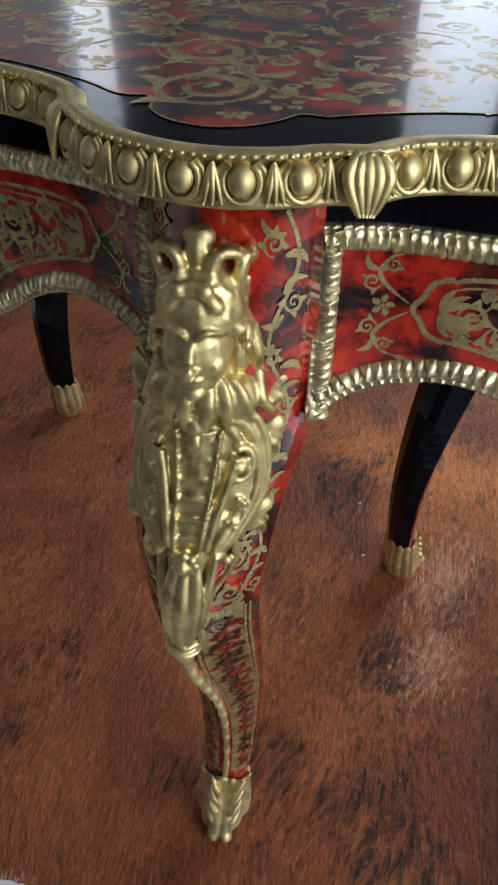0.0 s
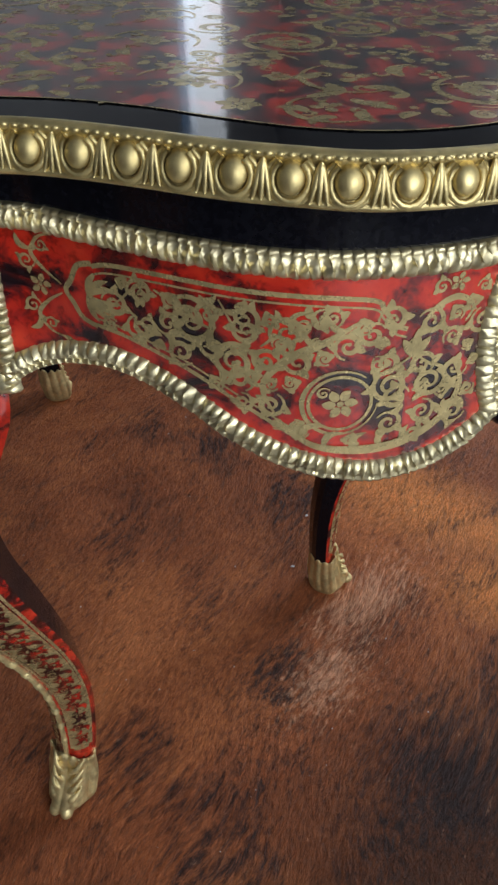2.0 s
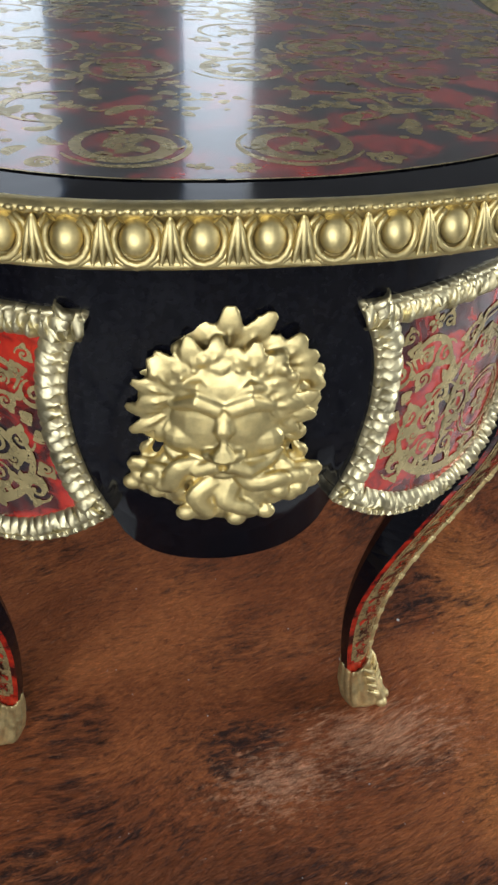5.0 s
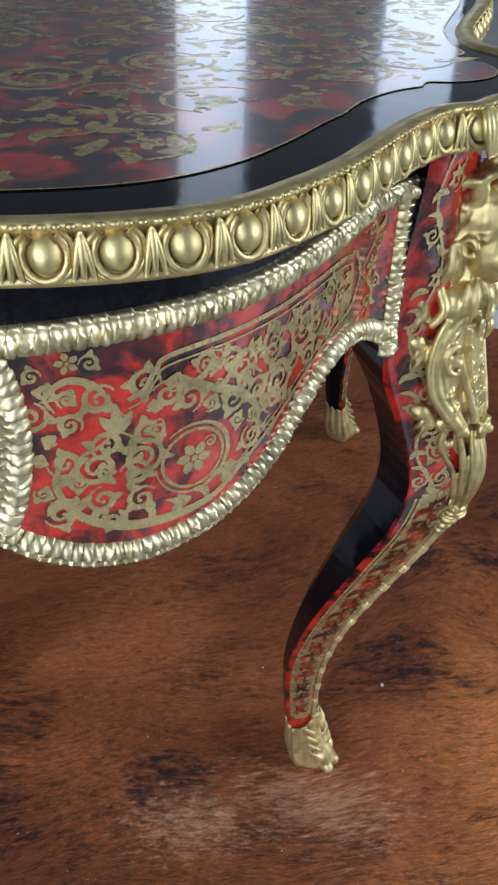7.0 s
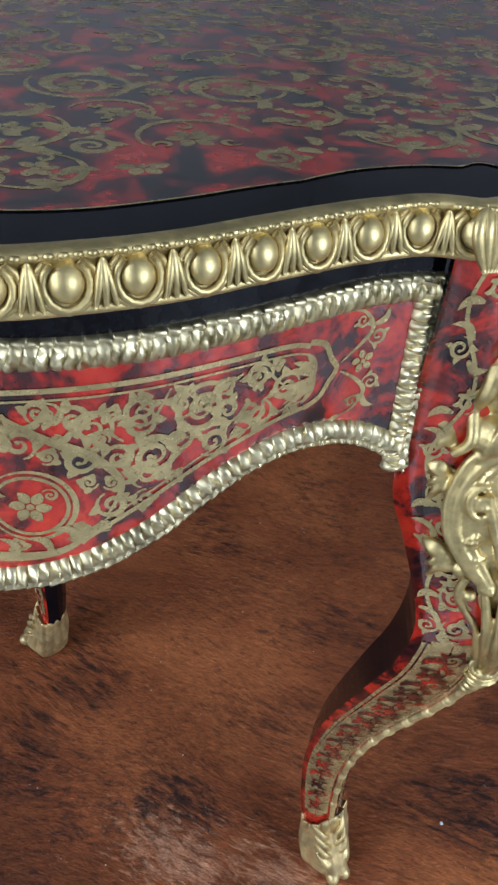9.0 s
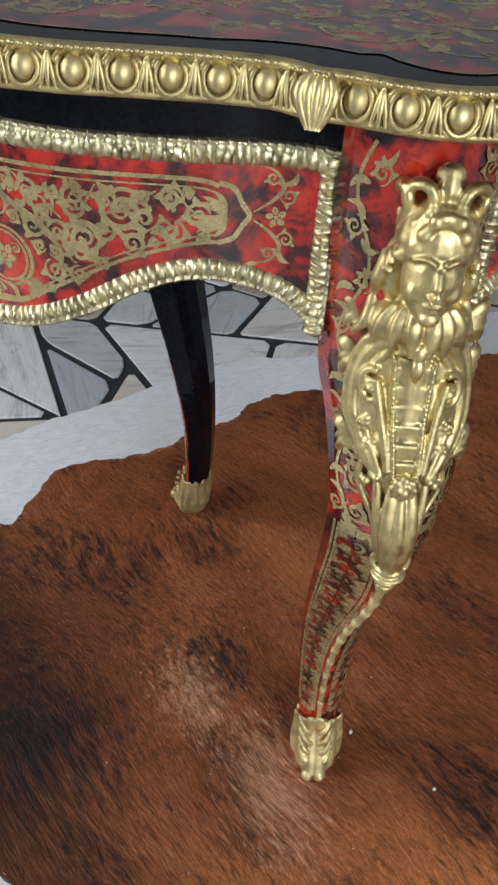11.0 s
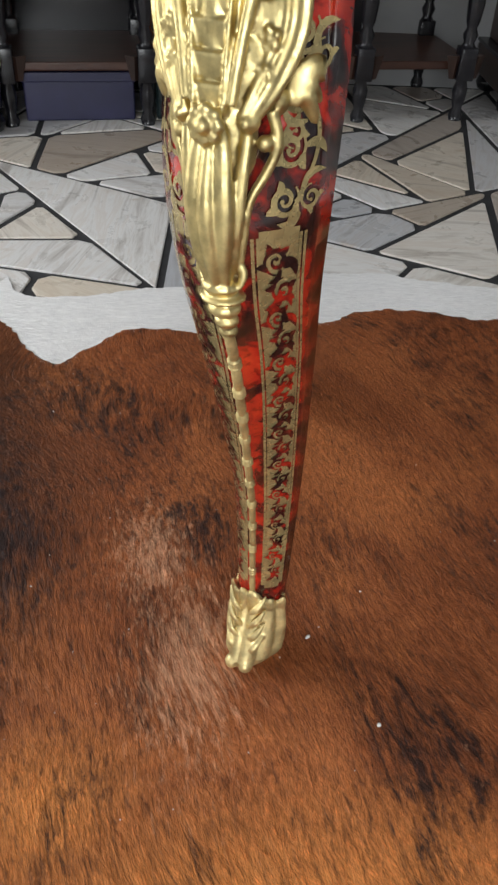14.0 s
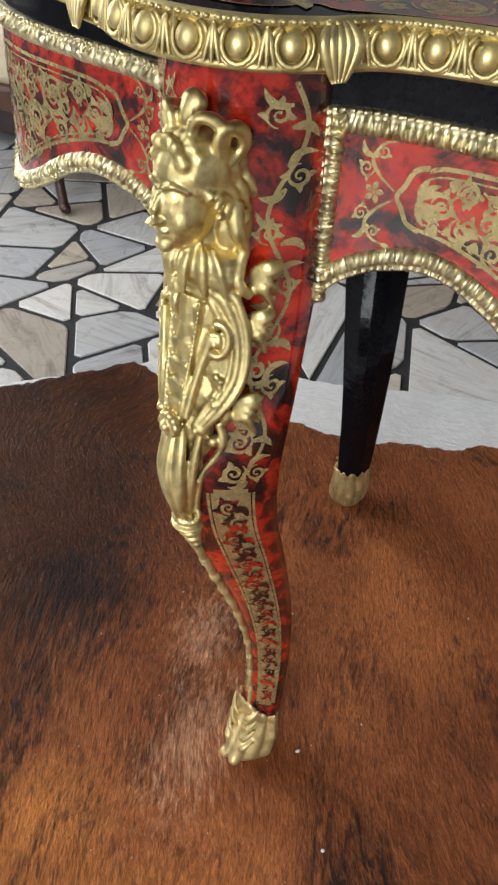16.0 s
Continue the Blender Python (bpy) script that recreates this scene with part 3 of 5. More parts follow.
L_OL = [-0.015, -0.015, -0.011, -0.006, -0.001, 0.003, 0.003, -0.007, -0.010, -0.009, -0.004, -0.003]
TABLE_L = np.array(smooth_line(list(zip(LZ, L_O, L_PN, L_PL, L_QN, L_QL, L_I, L_S, L_OL)), 6))[::-1]
PHI = radians(25)


def leg_at(z):
    return [float(np.interp(z, TABLE_L[:, 0], TABLE_L[:, k])) for k in range(1, 7)]


def leg_point(n, l, z):
    """In the leg's own metres: x outwards, y towards the long side, z up, the toe at the origin."""
    return Vector((n * SC, (l + float(np.interp(z, TABLE_L[:, 0], TABLE_L[:, 7]))) * SC, z * SC))


def ridge_l(z):
    """How far the ridge stands to the side of the leg's middle plane."""
    return float(np.interp(z, TABLE_L[:, 0], TABLE_L[:, 8]) - np.interp(z, TABLE_L[:, 0], TABLE_L[:, 7]))


def leg_face(side, w, z, lift=0.0):
    """A point on one of the two outer faces; w runs from the ridge (0) to the back edge (1)."""
    o, pn, pl, qn, ql, i = leg_at(z)
    en, el = (pn, pl) if side < 0 else (qn, ql)
    ol = ridge_l(z)
    n, l = o + (en - o) * w, ol + (el - ol) * w
    d = Vector((en - o, el - ol))
    m = Vector((d.y, -d.x)).normalized() * (1 if side > 0 else -1)
    bow = 0.006 * math.sin(math.pi * w) + lift / SC
    return leg_point(n + m.x * bow, l + m.y * bow, z)


LEG_ROOT = []
for mx in (0, 1):
    for my in (0, 1):
        # outwards axis, then the axis along the ridge towards the long side
        ax = Vector(((1 if mx else -1) * math.cos(PHI), (1 if my else -1) * math.sin(PHI), 0))
        ay = Vector(((1 if mx else -1) * math.sin(PHI), (-1 if my else 1) * math.cos(PHI), 0))
        m = Matrix.Identity(4)
        m.col[0][:3], m.col[1][:3], m.col[2][:3] = ax, ay, Vector((0, 0, 1))
        m.translation = W3(WID if mx else 0, LEN if my else 0, 0)
        LEG_ROOT.append(m)


def build_leg():
    bm = bmesh.new()
    rows = []
    zs = list(np.linspace(0.012, 0.893, 60))
    for z in zs:
        o, pn, pl, qn, ql, i = leg_at(z)
        row = [leg_face(-1, w, z) for w in (1.0, 0.75, 0.5, 0.25, 0.05)] + [leg_face(1, w, z) for w in (0.05, 0.25, 0.5, 0.75, 1.0)]
        row += [leg_point(i + (qn - i) * 0.15, ql * 0.45, z), leg_point(i, 0, z), leg_point(i + (pn - i) * 0.15, pl * 0.45, z)]
        rows.append(row)
    vs = grid_faces(bm, rows, closed_v=True)
    nv = len(rows[0])
    for f in bm.faces:
        f.material_index = 0
    for k, f in enumerate(bm.faces):
        if k % nv >= 9:
            f.material_index = 1
    bm.faces.new(vs[0][::-1]).material_index = 1
    return bm


bm = build_leg()
leg = part("leg", bm, [SHELL, LACQUER], table, "cabriole leg, red shell outside, black inside", False)
leg.matrix_world = LEG_ROOT[0]
for f in leg.data.polygons:
    f.use_smooth = f.material_index == 0
LEGS = [leg]
for m in LEG_ROOT[1:]:
    o = leg.copy()
    scene.collection.objects.link(o)
    o.matrix_world = m
    LEGS.append(o)


def on_legs(name, bm, mat, label="", smooth=True):
    """One part of a leg, for all four legs."""
    first = part(name, bm, mat, LEGS[0], label, smooth)
    for lg in LEGS[1:]:
        o = first.copy()
        scene.collection.objects.link(o)
        o.parent = lg
    return first



def face_map(side):
    """Inlay on an outer face: u across in the plan's units from the face's middle, v the height."""
    def place(u, v, lift):
        o, pn, pl, qn, ql, i = leg_at(v)
        wide = math.hypot(pn - o, pl) if side < 0 else math.hypot(qn - o, ql)
        return leg_face(side, min(0.97, max(0.03, 0.5 + u / wide)), v, lift)
    return place


def leg_art(bm, P):
    for s0, s1, amp in ((0.875, 0.56, 0.020),):
        vine = []
        for i in range(60):
            t = i / 59
            z = s0 + (s1 - s0) * t
            vine.append((0.014 + amp * 0.5 * math.sin(t * 17), z))
        band(bm, P, vine, [0.0030] * 60)
        for k in range(8):
            t = (k + 0.5) / 8
            z = s0 + (s1 - s0) * t
            sd = 1 if k % 2 else -1
            scroll(bm, P, (0.014 + sd * 0.008, z), 0.0085, 1.2, 1.6 * sd, sd, 0.0028, 3)
            leaf(bm, P, (0.014, z - 0.008), (0.014 - sd * 0.017, z - 0.014), 0.006)
            leaf(bm, P, (0.014, z + 0.006), (0.014 + sd * 0.018, z + 0.016), 0.005)
    # broad acanthus beside the mount
    for k in range(5):
        z = 0.700 - 0.030 * k
        scroll(bm, P, (0.010 - 0.002 * k, z), 0.011, 1.3, 0.8, -1, 0.0042, 3)
    # framed strip on the lower leg
    for u in (-0.0205, -0.0165, 0.0165, 0.0205):
        line = [(u * (0.55 + 0.45 * min(1, (z - 0.1) / 0.35)), z) for z in np.linspace(0.558, 0.11, 40)]
        band(bm, P, line, [0.0026] * 40)


def strip_art(bm, P):
    """Shell scrolls let into the brass ground of the lower leg."""
    for k in range(18):
        z = 0.540 - 0.024 * k
        sd = 1 if k % 2 else -1
        f = 0.55 + 0.45 * min(1, (z - 0.1) / 0.35)
        scroll(bm, P, (sd * 0.003 * f, z), 0.0105 * f, 1.2, 1.6 * sd, sd, 0.0036 * f, 4)
        leaf(bm, P, (0, z), (-sd * 0.014 * f, z - 0.014), 0.0075 * f)
        leaf(bm, P, (0, z - 0.006), (sd * 0.010 * f, z - 0.016), 0.0045 * f)


for side in (-1, 1):
    P = face_map(side)
    bm = bmesh.new()
    leg_art(bm, P)
    on_legs("leg_scrollwork", bm, BRASS, "brass scroll inlay", False)
    bm = bmesh.new()
    zs = np.linspace(0.562, 0.105, 44)
    grid_faces(bm, [[P(f * 0.0155 * (0.55 + 0.45 * min(1, (z - 0.1) / 0.35)), z, 0.00012) for f in (-1, -0.33, 0.33, 1)] for z in zs])
    on_legs("brass_strip", bm, BRASS, "brass ground of the lower leg", False)
    bm = bmesh.new()
    strip_art(bm, lambda u, v, lift, P=P: P(u, v, lift + 0.0004))
    on_legs("strip_scrollwork", bm, SHELLTOP, "dark red shell scrolls", False)


def ridge(z, d=0.0, l=0.0):
    return leg_point(leg_at(z)[0] + d, l + ridge_l(z), z)


def petal(bm, pts, w, thick=0.4, seg=8, up=Vector((1, 0, 0))):
    """A leaf-like swelling along a line."""
    line = [Vector(p) for p in smooth_line([tuple(p) for p in pts], 5)]
    n = len(line)
    tube(bm, line, [w * (0.12 + 0.88 * math.sin(math.pi * (0.06 + 0.88 * (i / (n - 1)) ** 0.8)) ** 0.9) for i in range(n)], seg, thick, up)


def sculpt(ob, voxel, passes=2):
    m = ob.modifiers.new("remesh", "REMESH")
    m.mode, m.voxel_size, m.use_smooth_shade = "VOXEL", voxel, True
    if passes:
        k = ob.modifiers.new("smooth", "SMOOTH")
        k.factor, k.iterations = 0.35, passes


def build_bust():
    """The gilt mount on the knee: a plain crowned bust on a scrolled, tapering term."""
    bm = bmesh.new()
    s = SC
    X = Vector((1, 0, 0))

    def Q(d, l, z):
        """On the mount: d out from the ridge, l to the side, wrapped round the knee."""
        return ridge(z, d - 0.004 - 0.60 * max(0.0, abs(l) * 0.90 - 0.008), l * 0.90)

    def line_of(pts, n=6):
        return [tuple(p) for p in smooth_line([tuple(q) for q in pts], n)]

    def rod(pts, r0, r1=None, seg=8, n=6):
        line = line_of(pts, n)
        r1 = r0 if r1 is None else r1
        tube(bm, line, [(r0 + (r1 - r0) * k / (len(line) - 1)) * s for k in range(len(line))], seg, 1.0, X)

    # head: skull, face, neck
    c, h = leg_at(0.81)[0], 1.16 * SC

    def F(d, l, z):
        return leg_point(c + 0.003 + (d - 0.012) * 1.16, l * 1.02 - 0.014, 0.800 + (z - 0.803) * 1.12)

    ball(bm, F(0.012, 0, 0.822), (0.027 * h, 0.0235 * h, 0.026 * h), None, 18, 12)
    ball(bm, F(0.022, 0, 0.803), (0.0205 * h, 0.0180 * h, 0.0270 * h), None, 18, 12)
    ball(bm, F(0.026, 0, 0.789), (0.0150 * h, 0.0130 * h, 0.0130 * h), None, 14, 10)
    tube(bm, [F(0.008, 0, 0.79), F(0.010, 0, 0.755)], [0.0125 * h, 0.017 * h], 12)
    tube(bm, [F(0.0400, 0, 0.813), F(0.0450, 0, 0.804), F(0.0475, 0, 0.7985), F(0.041, 0, 0.7955)], [0.0024 * h, 0.0031 * h, 0.0040 * h, 0.0026 * h], 8)
    for sd in (-1, 1):
        rod([F(0.0400, sd * 0.003, 0.8165), F(0.0390, sd * 0.010, 0.8195), F(0.0320, sd * 0.0165, 0.8155)], 0.0022, 0.0016, 6)
        ball(bm, F(0.0362, sd * 0.0082, 0.8105), (0.0030 * h, 0.0044 * h, 0.0024 * h))
        ball(bm, F(0.0310, sd * 0.0105, 0.7975), (0.0085 * h, 0.0075 * h, 0.0085 * h))
        ball(bm, F(0.0425, sd * 0.0030, 0.7975), 0.0024 * h, None, 8, 6)
    ball(bm, F(0.0402, 0, 0.7915), (0.0030 * h, 0.0066 * h, 0.0018 * h))
    ball(bm, F(0.0396, 0, 0.7882), (0.0032 * h, 0.0050 * h, 0.0019 * h))
    ball(bm, F(0.0375, 0, 0.7815), (0.0055 * h, 0.0065 * h, 0.0052 * h))
    # waved hair parted in the middle and swept back, with locks on the neck
    for sd in (-1, 1):
        for k in range(6):
            y = 0.033 - 0.009 * k
            top = 0.8425 - 0.045 * abs(y - 0.006)
            g = 0.96 * math.sqrt(max(0.2, 1 - ((y - 0.010) / 0.030) ** 2))
            wave = [F(y, sd * 0.001, top), F(y + 0.002, sd * 0.010 * g, top), F(y, sd * 0.019 * g, top - 0.009), F(y - 0.004, sd * 0.0240 * g, 0.824 - 0.001 * k), F(y - 0.012, sd * 0.0240, 0.812 - 0.003 * k)]
            line = line_of(wave, 6)
            tube(bm, line, [(0.0040 + 0.0010 * math.sin(e * 1.1 + k)) * h for e in range(len(line))], 8, 0.9, X)
        for k in range(3):
            turn = [F(0.015 - 0.008 * k + 0.005 * math.cos(a), sd * 0.0275, 0.806 - 0.004 * k + 0.0060 * math.sin(a)) for a in np.linspace(0, 5.6, 10)]
            tube(bm, turn, 0.0026 * h, 6)
        rod([F(0.004, sd * 0.026, 0.806), F(0.006, sd * 0.031, 0.790), F(0.000, sd * 0.031, 0.776), F(0.008, sd * 0.036, 0.760), F(0.002, sd * 0.042, 0.748)], 0.0064, 0.0034)
    # coronet of open loops round an onion-shaped knob
    petal(bm, [F(0.014, 0, 0.838), F(0.018, 0, 0.852), F(0.014, 0, 0.866)], 0.0075 * h, 0.9)
    ball(bm, F(0.015, 0, 0.859), (0.0065 * h, 0.0085 * h, 0.0070 * h))
    for k in (-2, -1, 1, 2):
        a = radians(40 * k)
        o = F(0.004 + 0.016 * math.cos(a), 0.022 * math.sin(a), 0.836 - 0.003 * abs(k))
        d = Vector((0.16 * math.cos(a), 0.24 * math.sin(a), 1.0)).normalized() * (0.0235 - 0.002 * abs(k)) * h
        side = Vector((-math.sin(a), math.cos(a), -0.30 * math.sin(a))).normalized() * 0.0100 * h
        loop = [o + d * (0.5 - 0.5 * math.cos(u)) + side * math.sin(u) * (0.65 + 0.40 * (0.5 - 0.5 * math.cos(u))) for u in np.linspace(0, 2 * math.pi, 21)]
        tube(bm, loop, 0.0036 * h, 8, 1.3, X)
    # solid body under the ornament
    for z, a, w, h in ((0.742, 0.018, 0.027, 0.022), (0.715, 0.018, 0.034, 0.034), (0.680, 0.018, 0.037, 0.040), (0.650, 0.018, 0.031, 0.034), (0.615, 0.016, 0.021, 0.036), (0.575, 0.014, 0.015, 0.036), (0.545, 0.011, 0.012, 0.026)):
        ball(bm, ridge(z, -0.013), (a * s, w * s, h * s), None, 16, 10)
    # shoulders and a leafy collar with a tassel
    ball(bm, Q(0.002, 0, 0.757), (0.020 * s, 0.028 * s, 0.018 * s), None, 16, 10)
    for sd in (-1, 1):
        ball(bm, Q(0.004, sd * 0.024, 0.752), (0.016 * s, 0.015 * s, 0.017 * s), None, 14, 10)
        ball(bm, F(-0.002, sd * 0.020, 0.788), (0.016 * s, 0.010 * s, 0.022 * s), None, 12, 8)
        for k in range(3):
            petal(bm, [Q(0.014, sd * (0.006 + 0.007 * k), 0.776 - 0.002 * k), Q(0.023 - 0.002 * k, sd * (0.008 + 0.011 * k), 0.760 - 0.002 * k), Q(0.020 - 0.003 * k, sd * (0.007 + 0.014 * k), 0.738 - 0.002 * k)], 0.0058 * s, 0.55)
    ball(bm, Q(0.020, 0, 0.742), (0.0050 * s, 0.0056 * s, 0.0075 * s))
    petal(bm, [Q(0.020, 0, 0.740), Q(0.022, 0, 0.730), Q(0.018, 0, 0.718)], 0.0048 * s, 0.7)
    # ladder of flat plates between two beaded rails
    tube(bm, [Q(0.004, 0, z) for z in np.linspace(0.732, 0.632, 8)], [0.0135 * s - 0.0006 * s * k for k in range(8)], 14, 0.75, X)
    for k in range(6):
        z = 0.7195 - 0.0153 * k
        w = 0.0135 - 0.0010 * k
        p = [Q(0.0105, -w, z), Q(0.0105, w, z)]
        o = (p[0] + p[1]) / 2
        box(bm, o + Vector((-0.010, -w, -0.0069)) * s, o + Vector((0.0030, w, 0.0069)) * s, 0.0012)
    for sd in (-1, 1):
        rail = [Q(0.0125, sd * (0.0165 - 0.0068 * g), 0.732 - 0.096 * g) for g in np.linspace(0, 1, 12)]
        tube(bm, rail, 0.0019 * s, 6, 1.0, X)
        for g in np.linspace(0.02, 0.98, 26):
            ball(bm, Q(0.0150, sd * (0.0165 - 0.0068 * g), 0.732 - 0.096 * g), 0.0021 * s, None, 6, 4)
        # the great C-scroll: three smooth ridges from the shoulder to the rosette
        for off, r in ((0.0, 0.0046), (0.0065, 0.0036), (-0.0070, 0.0034)):
            rod([Q(0.012, sd * (0.020 + off * 0.4), 0.742 + off * 0.4), Q(0.013, sd * (0.033 + off), 0.733 + off * 0.7), Q(0.011, sd * (0.0425 + off), 0.708), Q(0.011, sd * (0.0440 + off), 0.678), Q(0.012, sd * (0.0360 + off), 0.655), Q(0.013, sd * (0.0265 + off * 0.7), 0.638), Q(0.012, sd * (0.0200 + off * 0.3), 0.630)], r, r * 0.8)
        # inner lyre arm that rolls into a volute
        rod([Q(0.016, sd * 0.0150, 0.640), Q(0.016, sd * 0.0190, 0.665), Q(0.017, sd * 0.0240, 0.690), Q(0.017, sd * 0.0290, 0.712)], 0.0034, 0.0040)
        vol = [Q(0.016 + 0.003 * g, sd * (0.0320 + 0.0098 * (1 - 0.78 * g) * math.cos(2.0 - 9.4 * g)), 0.704 + 0.0150 * (1 - 0.78 * g) * math.sin(2.0 - 9.4 * g)) for g in np.linspace(0, 1, 26)]
        tube(bm, vol, [0.0034 * s * (1 - 0.35 * g) for g in np.linspace(0, 1, 26)], 7, 1.0, X)
        ball(bm, Q(0.019, sd * 0.0320, 0.704), 0.0038 * s)
        # flowers in the concave field
        for l, z, r in ((0.0330, 0.672, 0.0046), (0.0300, 0.655, 0.0040), (0.0260, 0.640, 0.0036)):
            o = Q(0.012, sd * l, z)
            for k in range(5):
                a = 2 * math.pi * k / 5 + z * 40
                ball(bm, o + Vector((0.001, math.cos(a) * r, math.sin(a) * r)) * s, r * 0.62 * s, None, 7, 5)
            ball(bm, o + Vector((0.002 * s, 0, 0)), r * 0.5 * s, None, 7, 5)
        # acanthus leaves that curl off the flank
        for z, long in ((0.752, 0.034), (0.716, 0.030), (0.650, 0.034)):
            for k in range(4):
                f = k / 3
                petal(bm, [Q(0.002, sd * 0.040, z - 0.010 * f), Q(0.004, sd * (0.050 + 0.004 * (1 - f)), z + (0.010 - 0.020 * f) * 0.8), Q(-0.004, sd * (0.050 + long * 0.22 * (1 - 0.4 * f)), z + (0.010 - 0.034 * f))], 0.0066 * s, 0.5)
        # side rosettes and the curled end of the scroll
        ball(bm, Q(0.011, sd * 0.0230, 0.6310), (0.0062 * s, 0.0068 * s, 0.0064 * s))
        ball(bm, Q(0.016, sd * 0.0230, 0.6310), 0.0036 * s)
        ball(bm, Q(0.004, sd * 0.0370, 0.6400), (0.0060 * s, 0.0050 * s, 0.0075 * s))
        # tall smooth leaves of the calyx, and the thin scroll beside them
        petal(bm, [Q(0.009, sd * 0.0075, 0.628), Q(0.015, sd * 0.0100, 0.590), Q(0.013, sd * 0.0080, 0.555), Q(0.008, sd * 0.0040, 0.522)], 0.0072 * s, 0.7, 10)
        petal(bm, [Q(0.008, sd * 0.0220, 0.632), Q(0.011, sd * 0.0185, 0.596), Q(0.009, sd * 0.0135, 0.560), Q(0.005, sd * 0.0070, 0.530)], 0.0050 * s, 0.7, 10)
        rod([Q(0.006, sd * 0.0330, 0.636), Q(0.005, sd * 0.0370, 0.618), Q(0.004, sd * 0.0310, 0.602), Q(0.005, sd * 0.0215, 0.584), Q(0.005, sd * 0.0175, 0.560), Q(0.004, sd * 0.0140, 0.542)], 0.0038, 0.0024)
        ball(bm, Q(0.006, sd * 0.0300, 0.618), 0.0050 * s)
        petal(bm, [Q(0.004, sd * 0.0130, 0.546), Q(0.006, sd * 0.0165, 0.538), Q(0.010, sd * 0.0150, 0.528)], 0.0036 * s, 0.7, 8)
    # middle rosette
    o = Q(0.017, 0, 0.630)
    for k in range(8):
        a = 2 * math.pi * k / 8
        ball(bm, o + Vector((0, math.cos(a), math.sin(a))) * 0.0078 * s, 0.0044 * s, None, 8, 6)
    ball(bm, o + Vector((0.004 * s, 0, 0)), 0.0050 * s)
    petal(bm, [Q(0.012, 0, 0.622), Q(0.019, 0, 0.585), Q(0.016, 0, 0.552), Q(0.011, 0, 0.522)], 0.0050 * s, 0.8, 10)
    # ringed drop
    for z, r, h in ((0.528, 0.0125, 0.006), (0.5195, 0.0145, 0.0042), (0.5095, 0.0105, 0.0068), (0.4985, 0.0082, 0.0058), (0.4890, 0.0064, 0.0056)):
        ball(bm, ridge(z, 0.000), (r * s, r * s * 1.1, h * s), None, 14, 8)
    return bm


sculpt(on_legs("bust_mount", build_bust(), GILT, "gilt bronze crowned bust on a scrolled term"), 0.0010, 2)
for lg in LEGS[1:]:
    for o in lg.children:
        if o.name.startswith("bust_mount") and not o.modifiers:
            sculpt(o, 0.0010 if lg is LEGS[2] else 0.0022, 2)

# reeded trim with ties down the ridge
bm = bmesh.new()
zs = np.linspace(0.495, 0.085, 420)
rad = []
for i, z in enumerate(zs):
    ph = (0.495 - z) / 0.036 % 1.0
    tie = ph < 0.30
    r = 0.0050 + 0.0007 * math.sin(ph * 2 * math.pi / 0.10) if tie else 0.0038 + 0.0005 * math.sin((ph - 0.3) / 0.7 * math.pi)
    rad.append(r * SC * (0.75 + 0.25 * (z - 0.085) / 0.41))
tube(bm, [ridge(z, 0.0005) for z in zs], rad, 10, 1.0, Vector((0, 1, 0)))
on_legs("ridge_trim", bm, ROUGHGILT, "reeded gilt trim with ties")


def build_sabot():
    """A fluted leaf shoe with a small scrolled toe."""
    bm = bmesh.new()
    rows = []
    seg = 66
    for z, grow, toe in ((0.0, 0.001, 0.008), (0.005, 0.005, 0.015), (0.016, 0.008, 0.018), (0.032, 0.009, 0.013), (0.050, 0.008, 0.007), (0.064, 0.0055, 0.004), (0.074, 0.004, 0.002), (0.080, 0.004, 0.001), (0.084, 0.002, 0.0), (0.078, -0.006, -0.004)):
        o, pn, pl, qn, ql, i = leg_at(max(z, 0.013))
        cn, rn = (o + i) / 2 + 0.08 * (o - i) / 2, 0.94 * (o - i) / 2 + grow
        row = []
        for k in range(seg):
            a = 2 * math.pi * k / seg
            flute = 1 + (0.13 * abs(math.sin(5.5 * a)) - 0.07) * min(1.0, max(0.0, z - 0.004) * 90)
            sq = 1.0 / (abs(math.cos(a)) ** 1.35 + abs(math.sin(a)) ** 1.7) ** (1 / 1.7)
            n = cn + rn * sq * math.cos(a) * flute + toe * max(0, math.cos(a)) ** 2
            l = (ql + grow if math.sin(a) > 0 else -pl + grow) * sq * math.sin(a) * flute
            zz = z
            if z > 0.077 and grow > 0:
                zz = z + 0.007 * abs(math.sin(5.5 * a)) + 0.014 * max(0, math.cos(a)) ** 6
            row.append(leg_point(n, l, zz))
        rows.append(row)
    vs = grid_faces(bm, rows, closed_v=True)
    bm.faces.new(vs[0][::-1])
    bm.faces.new(vs[-1])
    for sd in (-1, 1):
        ball(bm, leg_point(-0.004, sd * 0.008, 0.011), (0.010 * SC, 0.0085 * SC, 0.009 * SC))
        for k in range(4):
            z0 = 0.022 + 0.017 * k
            petal(bm, [leg_point(-0.012 - 0.004 * k, sd * 0.004, z0), leg_point(-0.010 - 0.005 * k, sd * 0.014, z0 + 0.012), leg_point(-0.024 - 0.004 * k, sd * 0.021, z0 + 0.024)], 0.0042 * SC, 0.6)
    return bm


on_legs("foot_mount", build_sabot(), ROUGHGILT, "gilt bronze leaf-cast foot")
for lg in LEGS:
    for o in lg.children:
        if o.name.startswith("foot_mount"):
            sculpt(o, 0.0011, 1)

